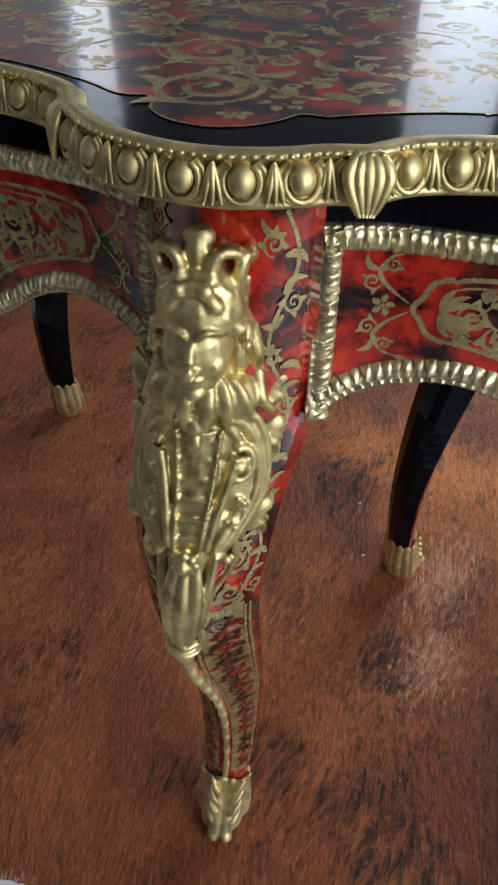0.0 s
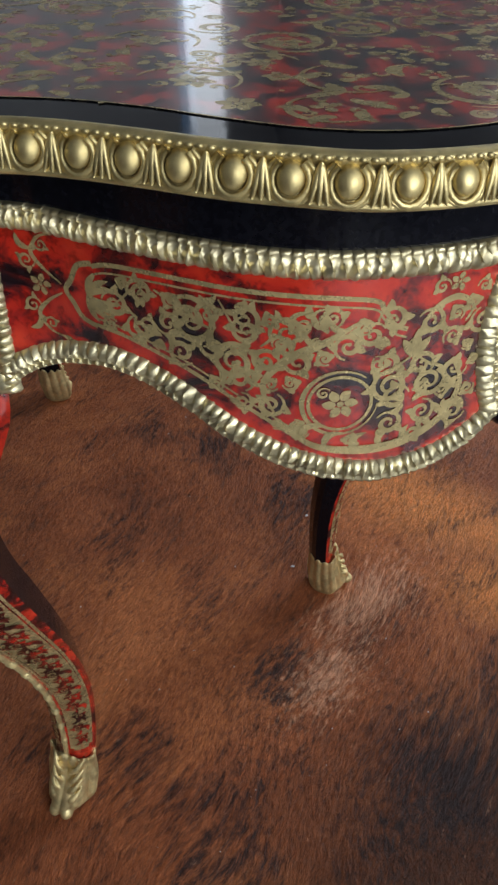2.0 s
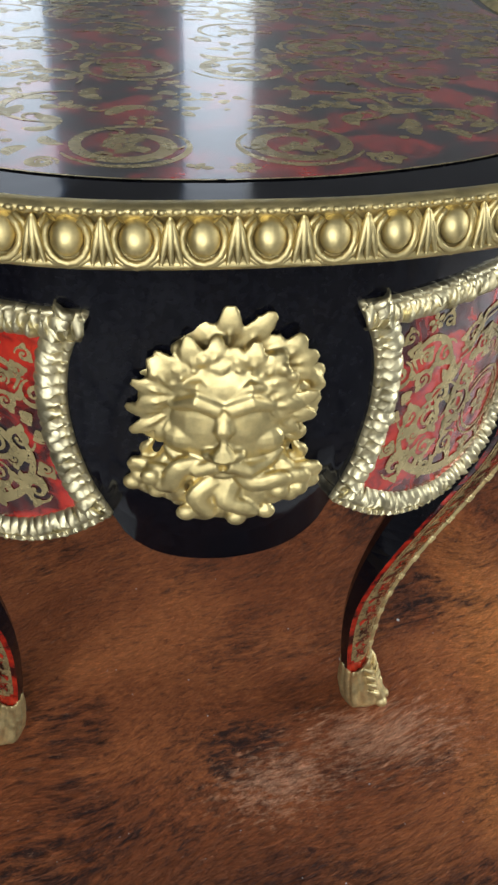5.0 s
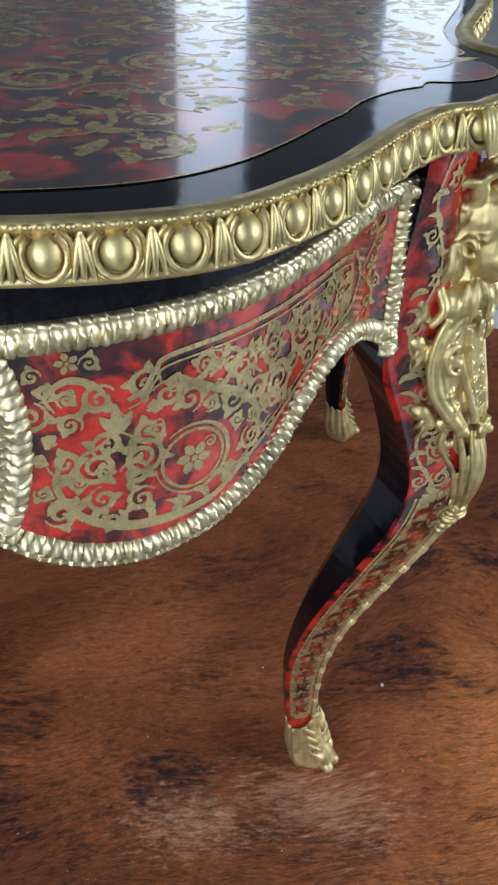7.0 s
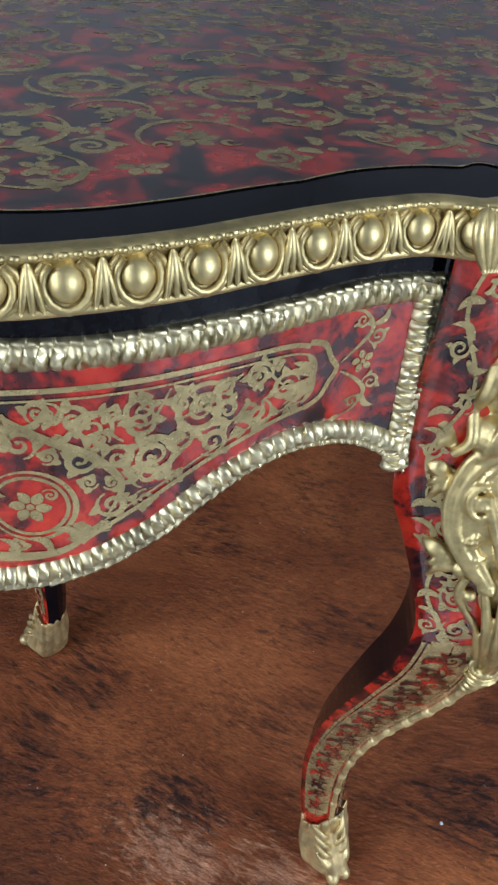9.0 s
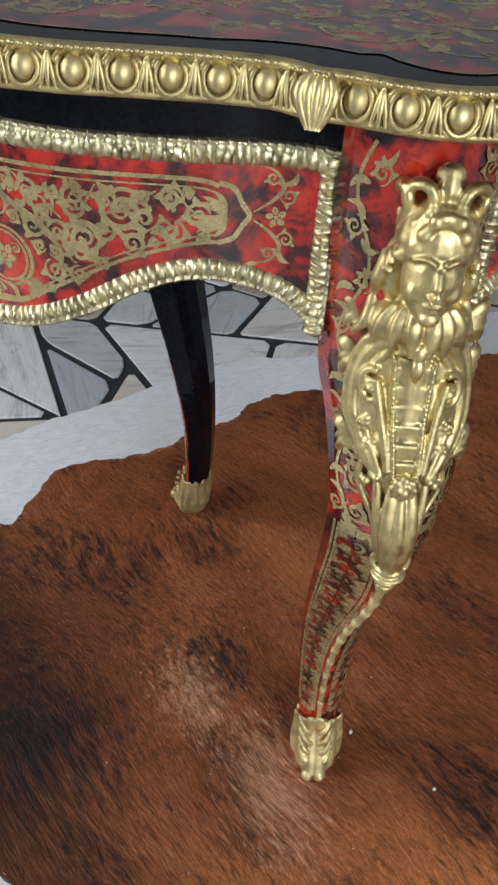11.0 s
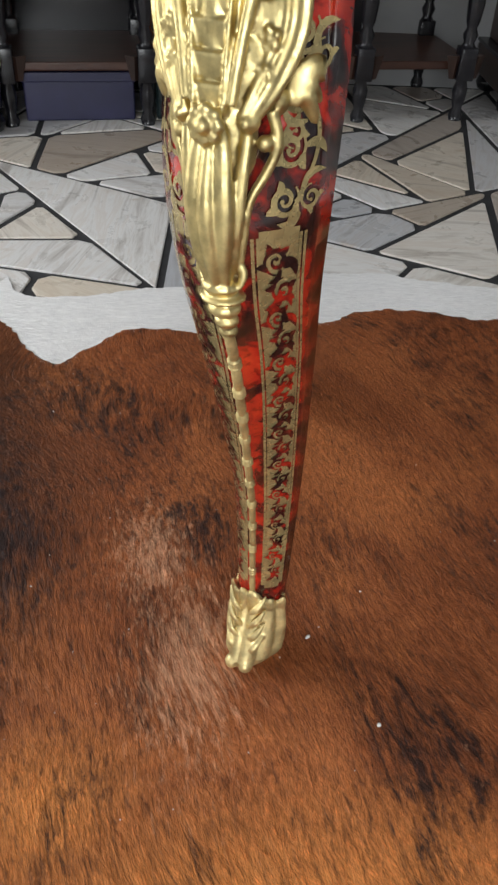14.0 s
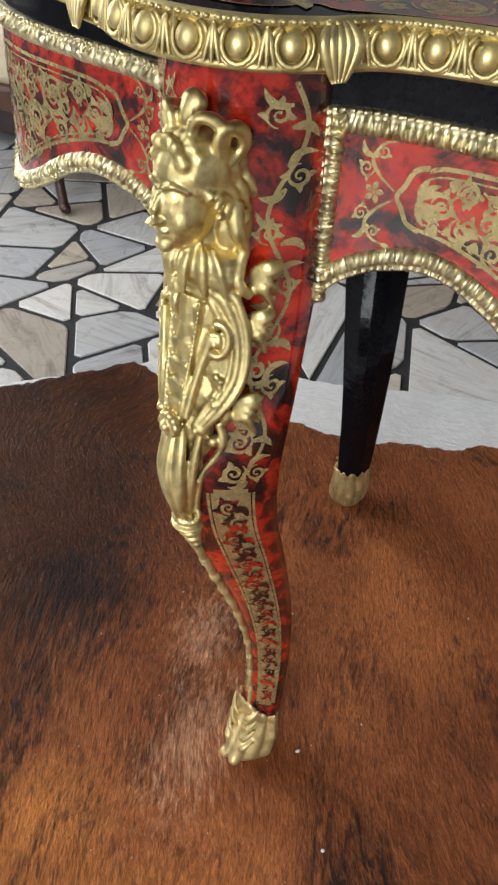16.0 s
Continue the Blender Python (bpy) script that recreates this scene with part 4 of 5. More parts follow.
# ---- egg-and-dart pieces ----
def build_egg():
    """One egg in its cup, with a split leaf beside it."""
    bm = bmesh.new()
    k = SC
    tilt = Matrix.Rotation(radians(24), 4, "X")
    ball(bm, (0, 0.0036 * k, 0.9078 * k), (0.0076 * k, 0.0062 * k, 0.0090 * k), tilt, 14, 10)
    for grow, deep, thick in ((0.0, 0.0046, 0.0019), (0.0030, 0.0036, 0.0016)):
        cup = []
        for i in range(13):
            a = math.pi / 2 + math.pi * (0.20 + 1.60 * i / 12)
            z = 0.9070 + (0.0104 + grow * 0.5) * math.sin(a)
            cup.append(((0.0094 + grow) * k * math.cos(a), (deep + 0.0030 * max(0, -math.sin(a))) * k, z * k))
        tube(bm, cup, thick * k, 6, 1.0, Vector((0, 1, 0)))
    x = 0.01425 * k
    Y = Vector((0, 1, 0))
    for f in (-1, 0, 1):
        petal(bm, [(x, 0.0035 * k, 0.9165 * k), (x + f * 0.0022 * k, 0.0062 * k, 0.9070 * k), (x + f * 0.0046 * k, 0.0080 * k, 0.8965 * k)], (0.0021 if f else 0.0024) * k, 0.9, 6, Y)
    for j in range(5):
        ball(bm, ((-0.0114 + 0.0057 * j) * k, 0.0046 * k, 0.9190 * k), (0.0026 * k, 0.0016 * k, 0.0015 * k), None, 6, 4)
    for f in bm.faces:
        f.smooth = True
    return bm


rim_len = np.r_[0, np.cumsum([math.dist(RIM[i], RIM[(i + 1) % len(RIM)]) for i in range(len(RIM))])]
count = int(round(rim_len[-1] / 0.0285 / 4)) * 4
egg_mesh = None
ringx = np.array(RIM + [RIM[0]])
nx = np.array([tuple(v) for v in RIM_N] + [tuple(RIM_N[0])])
moulding = bpy.data.objects["edge_moulding"]
for k in range(count):
    s = rim_len[-1] * (k + 0.5) / count
    p = [np.interp(s, rim_len, ringx[:, j]) for j in (0, 1)]
    n = Vector([np.interp(s, rim_len, nx[:, j]) for j in (0, 1)]).normalized()
    if egg_mesh is None:
        o = part("egg", build_egg(), GILT, moulding)
        egg_mesh = o.data
    else:
        o = new("egg", egg_mesh)
        o.parent = moulding
    m = Matrix.Identity(4)
    m.col[0][:3], m.col[1][:3] = Vector((n.y, -n.x, 0)), Vector((n.x, n.y, 0))
    m.translation = W3(p[0], p[1], 0)
    o.matrix_basis = m
# pointed leaves where the edge breaks
for cx, cy, ang in ((-0.022, -0.124, None), (-0.056, 0.046, None)):
    for mx in (0, 1):
        for my in (0, 1):
            i = min(range(len(RIM)), key=lambda j: math.dist(RIM[j], (WID - cx if mx else cx, LEN - cy if my else cy)))
            n = RIM_N[i]
            bm = bmesh.new()
            t2 = Vector((n.y, -n.x, 0))
            base = W3(RIM[i][0], RIM[i][1], 0)
            nn = Vector((n.x, n.y, 0))
            for f in (-0.9, -0.45, 0, 0.45, 0.9):
                petal(bm, [base + nn * 0.002 + Vector((0, 0, 0.920 * SC)) + t2 * f * 0.004, base + nn * 0.0080 + t2 * f * 0.0095 + Vector((0, 0, 0.909 * SC)), base + nn * 0.0095 + t2 * f * 0.003 + Vector((0, 0, 0.890 * SC))], 0.0030, 0.8, 6, nn)
            part("corner_leaf", bm, GILT, moulding, "", True)

# ---- inlaid top ----
FIELD_Q = smooth_line([(0.3, -0.336), (0.25, -0.332), (0.2, -0.317), (0.155, -0.291), (0.125, -0.257), (0.104, -0.215), (0.085, -0.168), (0.062, -0.128), (0.038, -0.100), (0.014, -0.078)], 8)[:-1]
FIELD_Q += smooth_line([(0.014, -0.078), (0.009, -0.064), (-0.008, -0.060), (-0.026, -0.050), (-0.038, -0.034), (-0.040, -0.012), (-0.032, 0.006), (-0.018, 0.016), (-0.014, 0.026)], 8)[:-1]
FIELD_Q += smooth_line([(-0.014, 0.026), (-0.021, 0.040), (-0.014, 0.07), (-0.010, 0.11), (-0.011, 0.15), (-0.022, 0.22), (-0.034, 0.30), (-0.041, 0.4053)], 8)
FIELD = fuller(quarter_ring([tuple(p) for p in FIELD_Q]))
bm = bmesh.new()
vs = [bm.verts.new(W3(x, y, TOP_Z) + Vector((0, 0, 0.0006))) for x, y in FIELD]
f = bm.faces.new(vs)
if f.normal.z < 0:
    f.normal_flip()
field = part("inlay_field", bm, SHELLTOP, table, "dark red shell field with brass scrolls")


def top_map(u, v, lift):
    return W3(u, v, TOP_Z) + Vector((0, 0, 0.0004 + lift * 0.36))


bm = bmesh.new()
ring = FIELD + FIELD[:2]
band(bm, top_map, ring, [0.0030] * len(ring))
cx, cy = WID / 2, LEN / 2
inner = [(cx + (x - cx) * 0.968, cy + (y - cy) * 0.976) for x, y in ring]
band(bm, top_map, inner, [0.0018] * len(inner))
part("border_line", bm, BRASS, field, "brass stringing")
rnd = random.Random(11)
spots = []
coarse = FIELD[::6]
for tries in range(6000):
    r = (0.034, 0.026, 0.020, 0.014, 0.011, 0.008)[min(5, tries // 1000)]
    x, y = rnd.uniform(-0.06, 0.3 - r), rnd.uniform(-0.35, 0.405 - r)
    if any(math.dist((x, y), q[:2]) < (r + q[2]) * 1.02 for q in spots):
        continue
    if not all(inside(coarse, x + r * 1.35 * math.cos(a), y + r * 1.35 * math.sin(a)) for a in (0, 1.05, 2.09, 3.14, 4.19, 5.24)):
        continue
    spots.append((x, y, r, rnd.uniform(0, 6.28), rnd.choice((-1, 1)), rnd.random()))
bm = bmesh.new()
for x, y, r, st, way, kind in spots:
    for mx in (0, 1):
        for my in (0, 1):
            def mirrored(u, v, lift, mx=mx, my=my):
                return top_map(WID - u if mx else u, LEN - v if my else v, lift)
            if kind < 0.2 and r < 0.016:
                flower(bm, mirrored, (x, y), r, 6)
            else:
                scroll(bm, mirrored, (x, y), r, 1.35, st, way, 0.0036 + r * 0.14, 5)
                if r > 0.02:
                    band(bm, mirrored, curl((x, y), r * 1.06, 0.55, st + 2.6, way, 22, 0.8), taper(22, 0.0052), 0.0016)
                    flower(bm, mirrored, (x, y), r * 0.46, 6)
                    for g in (1.1, 3.2, 5.3):
                        h = (x + r * 0.62 * math.cos(st + g), y + r * 0.62 * math.sin(st + g))
                        band(bm, mirrored, curl(h, r * 0.20, 0.9, st + g, -way, 12), taper(12, 0.0040), 0.0019)
part("top_scrollwork", bm, BRASS, field, "engraved brass scrolls")


# ---- the mask on the end ----
def build_mask():
    bm = bmesh.new()
    k = SC * 0.92
    def V(x, y, z):
        return Vector((x * k, y * k, z * k))
    Y = Vector((0, 1, 0))
    ball(bm, V(0, 0.006, -0.008), V(0.036, 0.020, 0.044), None, 18, 12)
    ball(bm, V(0, 0.016, -0.002), V(0.029, 0.020, 0.038), None, 18, 12)
    tube(bm, [V(0, 0.030, 0.014), V(0, 0.037, 0.0), V(0, 0.042, -0.013), V(0, 0.034, -0.018)], [0.0042 * k, 0.0048 * k, 0.0072 * k, 0.005 * k], 8)
    for s in (-1, 1):
        tube(bm, [V(s * 0.002, 0.033, 0.013), V(s * 0.012, 0.033, 0.019), V(s * 0.025, 0.025, 0.013)], [0.005 * k, 0.0058 * k, 0.003 * k], 8)
        tube(bm, [V(s * 0.003, 0.030, 0.020), V(s * 0.012, 0.031, 0.027), V(s * 0.024, 0.022, 0.024)], [0.003 * k, 0.0038 * k, 0.002 * k], 6)
        ball(bm, V(s * 0.0125, 0.027, 0.006), V(0.0072, 0.005, 0.0042))
        tube(bm, [V(s * 0.005, 0.030, 0.001), V(s * 0.013, 0.030, -0.002), V(s * 0.021, 0.024, 0.002)], 0.0020 * k, 6)
        ball(bm, V(s * 0.019, 0.023, -0.009), V(0.011, 0.010, 0.010))
        ball(bm, V(s * 0.006, 0.036, -0.015), V(0.005, 0.005, 0.004))
        tube(bm, [V(s * 0.002, 0.036, -0.022), V(s * 0.012, 0.034, -0.027), V(s * 0.022, 0.026, -0.024), V(s * 0.029, 0.020, -0.017)], [0.005 * k, 0.0055 * k, 0.004 * k, 0.002 * k], 8)
    ball(bm, V(0, 0.033, -0.030), V(0.007, 0.004, 0.003))
    rnd = random.Random(8)
    # beard of curling locks
    for row, (z0, n, r0, ln) in enumerate(((-0.030, 9, 0.028, 0.030), (-0.034, 7, 0.018, 0.030), (-0.036, 4, 0.010, 0.030))):
        for i in range(n):
            a = -1.05 + 2.1 * i / (n - 1)
            b = V(r0 * math.sin(a), 0.016 + 0.006 * row, -0.012 + z0 * math.cos(a) * 0.75)
            d = Vector((math.sin(a), 0, -math.cos(a)))
            s = Vector((d.z, 0, -d.x)) * rnd.choice((-1, 1))
            L = ln * k * rnd.uniform(0.8, 1.1)
            pts = [b, b + d * L * 0.4 + s * 0.006 * k + Y * 0.006 * k, b + d * L * 0.8 - s * 0.004 * k + Y * 0.004 * k, b + d * L * 0.95 + s * 0.006 * k]
            line = [tuple(p) for p in smooth_line([tuple(p) for p in pts], 5)]
            tube(bm, line, [(0.0075 - 0.0042 * j / len(line)) * k for j in range(len(line))], 8, 0.8, Y)
            ball(bm, Vector(line[-1]) + Y * 0.002 * k, 0.0055 * k)
    # side curls
    for s in (-1, 1):
        for i in range(5):
            z = 0.022 - 0.014 * i
            sp = [V(s * (0.035 + 0.009 * (1 - t) * math.cos(5 * t + i)), 0.012 + 0.006 * t, z + 0.010 * (1 - t) * math.sin(5 * t + i)) for t in np.linspace(0, 0.9, 10)]
            tube(bm, sp, 0.0042 * k, 6, 1.0, Y)
    # wreath of vine leaves and grapes
    for ring, (n, r0, r1, yy, w) in enumerate(((9, 0.034, 0.060, 0.006, 0.0150), (8, 0.022, 0.047, 0.019, 0.0125))):
        for i in range(n):
            a = -1.55 + 3.1 * (i + rnd.uniform(-0.15, 0.15)) / (n - 1)
            r = r1 * rnd.uniform(0.84, 1.12)
            d = Vector((math.sin(a), 0, math.cos(a) * 1.02))
            s = Vector((d.z, 0, -d.x))
            tilt = rnd.uniform(-0.9, 0.9)
            o = V(0, 0, 0.008) + d * r0 * k * rnd.uniform(0.85, 1.1) + Y * (yy + rnd.uniform(-0.003, 0.006)) * k
            for f in (-1.3, -0.65, 0, 0.65, 1.3):
                g = (d * math.cos(f + tilt) + s * math.sin(f + tilt)) * (r - r0) * k * (1.0 - 0.14 * abs(f))
                tip = o + g + Y * rnd.uniform(-0.001, 0.004) * k
                petal(bm, [o, o + g * 0.6 + Y * 0.005 * k, tip], w * 0.46 * k, 0.34, 8, Y)
                tube(bm, [o + Y * 0.003 * k, o + g * 0.5 + Y * 0.0075 * k, tip], 0.0011 * k, 6)
    for i in range(26):
        a = rnd.uniform(-1.0, 1.0)
        r = rnd.uniform(0.028, 0.044)
        ball(bm, V(r * math.sin(a), rnd.uniform(0.018, 0.026), 0.006 + r * math.cos(a)), rnd.uniform(0.0035, 0.0052) * k, None, 8, 6)
    ball(bm, V(0, 0.022, 0.034), V(0.010, 0.006, 0.006))
    ball(bm, V(0, 0.016, 0.020), V(0.029, 0.017, 0.020), None, 24, 16)
    # plate behind
    ball(bm, V(0, -0.002, 0.0), V(0.044, 0.010, 0.056), None, 18, 10)
    bmesh.ops.scale(bm, vec=(1.20, 0.74, 1.05), verts=bm.verts)
    return bm


mask = part("mask_mount", build_mask(), GILT, table, "gilt bronze bearded mask wreathed with vine leaves", True)
sculpt(mask, 0.0008, 2)
mask.matrix_world = Matrix.Translation(W3(0.300, -0.346, 0.797)) @ pose(0, 0, 0, 0, 0, 173)


# ---- rug ----
def jag(pts, amp, freq, step=0.006):
    ring = even(smooth_line(list(pts) + [pts[0]], 8), step)[:-1]
    out = []
    for i, p in enumerate(ring):
        q = Vector((p[0] * freq, p[1] * freq, 3.3))
        d = noise.noise_vector(q) * amp + noise.noise_vector(q * 4.1) * amp * 0.45 + noise.noise_vector(q * 13.0) * amp * 0.22
        out.append((p[0] + d.x, p[1] + d.y))
    return out


BORDER = [(-0.33, -0.45), (-0.25, -0.39), (-0.29, -0.19), (-0.345, 0.05), (-0.388, 0.26), (-0.36, 0.42), (-0.34, 0.6), (-0.42, 0.85), (-0.36, 1.15), (-0.1, 1.35), (0.3, 1.42), (0.8, 1.50), (1.3, 1.42), (1.72, 1.1), (1.85, 0.7), (1.80, 0.35), (1.5, 0.0), (1.35, -0.3), (1.1, -0.55), (0.85, -0.72), (0.6, -0.72), (0.35, -0.83), (0.1, -0.86), (-0.06, -0.69), (-0.2, -0.53)]
BROWN = [(-0.205, -0.53), (-0.14, -0.42), (-0.045, -0.35), (-0.02, -0.30), (-0.07, -0.255), (-0.134, -0.20), (-0.13, -0.10), (-0.135, 0.0), (-0.185, 0.17), (-0.24, 0.30), (-0.205, 0.48), (-0.24, 0.7), (-0.2, 1.0), (0.0, 1.2), (0.4, 1.32), (0.8, 1.38), (1.25, 1.3), (1.6, 1.0), (1.74, 0.7), (1.68, 0.4), (1.4, 0.1), (1.2, -0.12), (0.98, -0.27), (0.77, -0.335), (0.665, -0.36), (0.60, -0.395), (0.52, -0.47), (0.38, -0.66), (0.2, -0.8), (0.05, -0.78), (-0.06, -0.69)]


def sheet(ring, z0, z1, mat, name, parent):
    """A thin sheet with a rounded rim."""
    bm = bmesh.new()
    top = [W3(x, y) + Vector((0, 0, z1)) for x, y in ring]
    bot = [W3(x + (x - 0.6) * 0.003, y + (y - 0.3) * 0.003) + Vector((0, 0, z0)) for x, y in ring]
    vs = grid_faces(bm, [bot, top], closed_v=True)
    f = bm.faces.new(vs[1])
    bmesh.ops.recalc_face_normals(bm, faces=bm.faces)
    if f.normal.z < 0:
        bmesh.ops.reverse_faces(bm, faces=bm.faces)
    return part(name, bm, mat, parent)


rug = empty("cowhide_rug")
tagged(rug, "brindled red-brown cowhide rug with white edges on the stone floor", "rug")
sheet(jag(BORDER, 0.012, 9), -0.004, -0.0015, WHITE, "border", rug)
sheet(jag(BROWN, 0.014, 13, 0.004), -0.0015, 0.0, HIDE, "field", rug)


def fur(name, ring, hole, count, box4, mat, label, seed, z):
    """Short hairs that lie along the lie of the coat, as one mesh."""
    g = np.random.default_rng(seed)
    x = g.uniform(box4[0], box4[1], count)
    y = g.uniform(box4[2], box4[3], count)

    def within(poly):
        hit = np.zeros(len(x), bool)
        for (xa, ya), (xb, yb) in zip(poly, poly[1:] + poly[:1]):
            if ya != yb:
                hit ^= ((ya > y) != (yb > y)) & (x < (xb - xa) * (y - ya) / (yb - ya) + xa)
        return hit

    keep = within(ring)
    if hole:
        keep &= ~within(hole)
    x, y = x[keep], y[keep]
    n = len(x)
    a = 0.33 + 0.35 * np.sin(3.1 * x + 1.0) * np.cos(2.7 * y) + g.normal(0, 0.22, n)
    ln, wd = g.uniform(0.007, 0.014, n), g.uniform(0.00025, 0.00055, n)
    dx, dy = np.cos(a), np.sin(a)
    tip = g.uniform(0.0015, 0.0042, n)
    co = np.empty((n, 3, 3))
    co[:, 0] = np.stack([x - dy * wd, y + dx * wd, np.full(n, z)], 1)
    co[:, 1] = np.stack([x + dy * wd, y - dx * wd, np.full(n, z)], 1)
    co[:, 2] = np.stack([x + dx * ln, y + dy * ln, z + tip], 1)
    me = bpy.data.meshes.new(name)
    me.from_pydata(co.reshape(-1, 3).tolist(), [], np.arange(3 * n).reshape(-1, 3).tolist())
    me.materials.append(mat)
    ob = new(name, me)
    ob.parent = rug
    return tagged(ob, label, kind="stuff")


BROWN_RING = [tuple(W3(x, y).xy) for x, y in jag(BROWN, 0.014, 13, 0.004)[::3]]
WHITE_RING = [tuple(W3(x, y).xy) for x, y in jag(BORDER, 0.012, 9)[::3]]
fur("brown_hair", BROWN_RING, None, 230000, (-0.50, 0.75, -1.05, 0.75), HIDE, "short brown hair of the hide", 3, 0.0)
fur("white_hair", WHITE_RING, BROWN_RING, 160000, (-0.62, 0.75, -1.1, 0.75), WHITE, "short white hair of the hide's edge", 4, -0.0016)

lint = bmesh.new()
lrnd = random.Random(31)
crumbs = [(0.551, 0.078, 0.0020), (0.666, 0.146, 0.0024), (0.478, -0.259, 0.0010), (0.653, -0.201, 0.0010)]
crumbs += [(lrnd.uniform(0.0, 1.0), lrnd.uniform(-0.4, 0.7), lrnd.uniform(0.0004, 0.0008)) for k in range(70)]
for u, v, r in crumbs:
    ball(lint, W3(u, v) + Vector((0, 0, r * 0.6)), (r * lrnd.uniform(0.8, 1.8), r, r * 0.7), Matrix.Rotation(lrnd.uniform(0, 3), 3, "Z"), 6, 4)
tagged(part("lint", lint, WHITE), "white specks of lint on the brown hide", "lint", kind="stuff")

# ---- room ----
x0, x1, y0, y1, hh = ROOM
FLOOR_Z = -0.004


def plain_box(name, lo, hi, mat, label, cat):
    bm = bmesh.new()
    box(bm, lo, hi)
    return tagged(part(name, bm, mat), label, cat, kind="structure")


floor = plain_box("floor", (x0 - 0.2, y0 - 0.2, -0.15), (x1 + 0.2, y1 + 0.2, FLOOR_Z - 0.004), GROUT, "crazy-paved marble floor with black mortar joints", "floor")
plain_box("ceiling", (x0 - 0.2, y0 - 0.2, hh), (x1 + 0.2, y1 + 0.2, hh + 0.15), PLASTER, "plain white plaster ceiling", "ceiling")


def holed_wall(name, along, at, thick, lo, hi, holes, label):
    """A wall along x or y with window openings (a, b, z0, z1)."""
    bm = bmesh.new()
    cuts = sorted(holes)
    def slab(a, b, z0, z1):
        if b - a < 1e-4:
            return
        p, q = sorted((at, at + thick))
        box(bm, (a, p, z0) if along == "x" else (p, a, z0), (b, q, z1) if along == "x" else (q, b, z1))
    c = lo
    for a, b, z0, z1 in cuts:
        slab(c, a, FLOOR_Z, hh)
        slab(a, b, FLOOR_Z, z0)
        slab(a, b, z1, hh)
        c = b
    slab(c, hi, FLOOR_Z, hh)
    return tagged(part(name, bm, PLASTER), label, "wall", kind="structure")


holed_wall("wall_west", "y", x0, -0.2, y0 - 0.2, y1 + 0.2, [], "plain grey plastered wall")
holed_wall("wall_east", "y", x1, 0.2, y0 - 0.2, y1 + 0.2, [(-1.4, 0.4, 0.6, 2.3), (0.67, 1.13, 0.35, 2.35)], "grey plastered wall with two windows")
holed_wall("wall_south", "x", y0, -0.2, x0, x1, [FRONT], "grey plastered wall with a wide window")
holed_wall("wall_north", "x", y1, 0.2, x0, x1, [(a, b, 0.35, 2.35) for a, b in BACK], "grey plastered wall with narrow windows")

# ---- crazy paving ----
def cut(poly, p, d):
    """Splits a convex polygon by the line through p along d."""
    left, right = [], []
    n = Vector((-d.y, d.x))
    for a, b in zip(poly, poly[1:] + poly[:1]):
        sa, sb = (a - p).dot(n), (b - p).dot(n)
        (left if sa >= 0 else right).append(a)
        if sa * sb < 0:
            q = a + (b - a) * (sa / (sa - sb))
            left.append(q)
            right.append(q)
    return left, right


def area(poly):
    return 0.5 * sum(a.x * b.y - b.x * a.y for a, b in zip(poly, poly[1:] + poly[:1]))


def shrink(poly, w):
    """A convex polygon with every side moved inwards by w."""
    out = poly
    c = sum(poly, Vector((0, 0))) / len(poly)
    for a, b in zip(poly, poly[1:] + poly[:1]):
        d = b - a
        if d.length < 1e-5:
            continue
        d = d.normalized()
        n = Vector((-d.y, d.x))
        if (c - a).dot(n) < 0:
            n = -n
        keep = cut(out, a + n * w, d if Vector((-d.y, d.x)).dot(n) > 0 else -d)[0]
        if len(keep) < 3:
            return []
        out = keep
    return out


prnd = random.Random(21)


def split(poly, out):
    a = abs(area(poly))
    if a < prnd.choice((0.010, 0.03, 0.055, 0.085)):
        out.append(poly)
        return
    c = sum(poly, Vector((0, 0))) / len(poly)
    far = max(((p - q) for p in poly for q in poly), key=lambda v: v.length).normalized()
    ang = prnd.gauss(math.pi / 2, 0.42)
    if a < 0.25 and prnd.random() < 0.28:
        ang = prnd.gauss(0.25, 0.3)
    d = Vector((far.x * math.cos(ang) - far.y * math.sin(ang), far.x * math.sin(ang) + far.y * math.cos(ang)))
    o = c + Vector((prnd.uniform(-1, 1), prnd.uniform(-1, 1))) * 0.22 * math.sqrt(a)
    l, r = cut(poly, o, d)
    if len(l) < 3 or len(r) < 3:
        out.append(poly)
        return
    split(l, out)
    split(r, out)


def stone_mesh(bm, poly, z, joint):
    p = shrink(poly, joint)
    if len(p) < 3 or abs(area(p)) < 0.0012:
        return False
    # knock the corners off
    pts = []
    n = len(p)
    for i in range(n):
        a, b, c = p[i - 1], p[i], p[(i + 1) % n]
        k = min(0.012 * prnd.uniform(0.5, 1.6), (a - b).length * 0.3, (c - b).length * 0.3)
        pts += [b + (a - b).normalized() * k, b + (c - b).normalized() * k]
    if area(pts) < 0:
        pts = pts[::-1]
    m = sum(pts, Vector((0, 0))) / len(pts)
    rows = [[(q.x, q.y, z - 0.010) for q in pts], [(q.x, q.y, z - 0.0012) for q in pts], [((q + (m - q).normalized() * 0.003).x, (q + (m - q).normalized() * 0.003).y, z) for q in pts]]
    vs = grid_faces(bm, rows, closed_v=True)
    bm.faces.new(vs[-1])
    return True


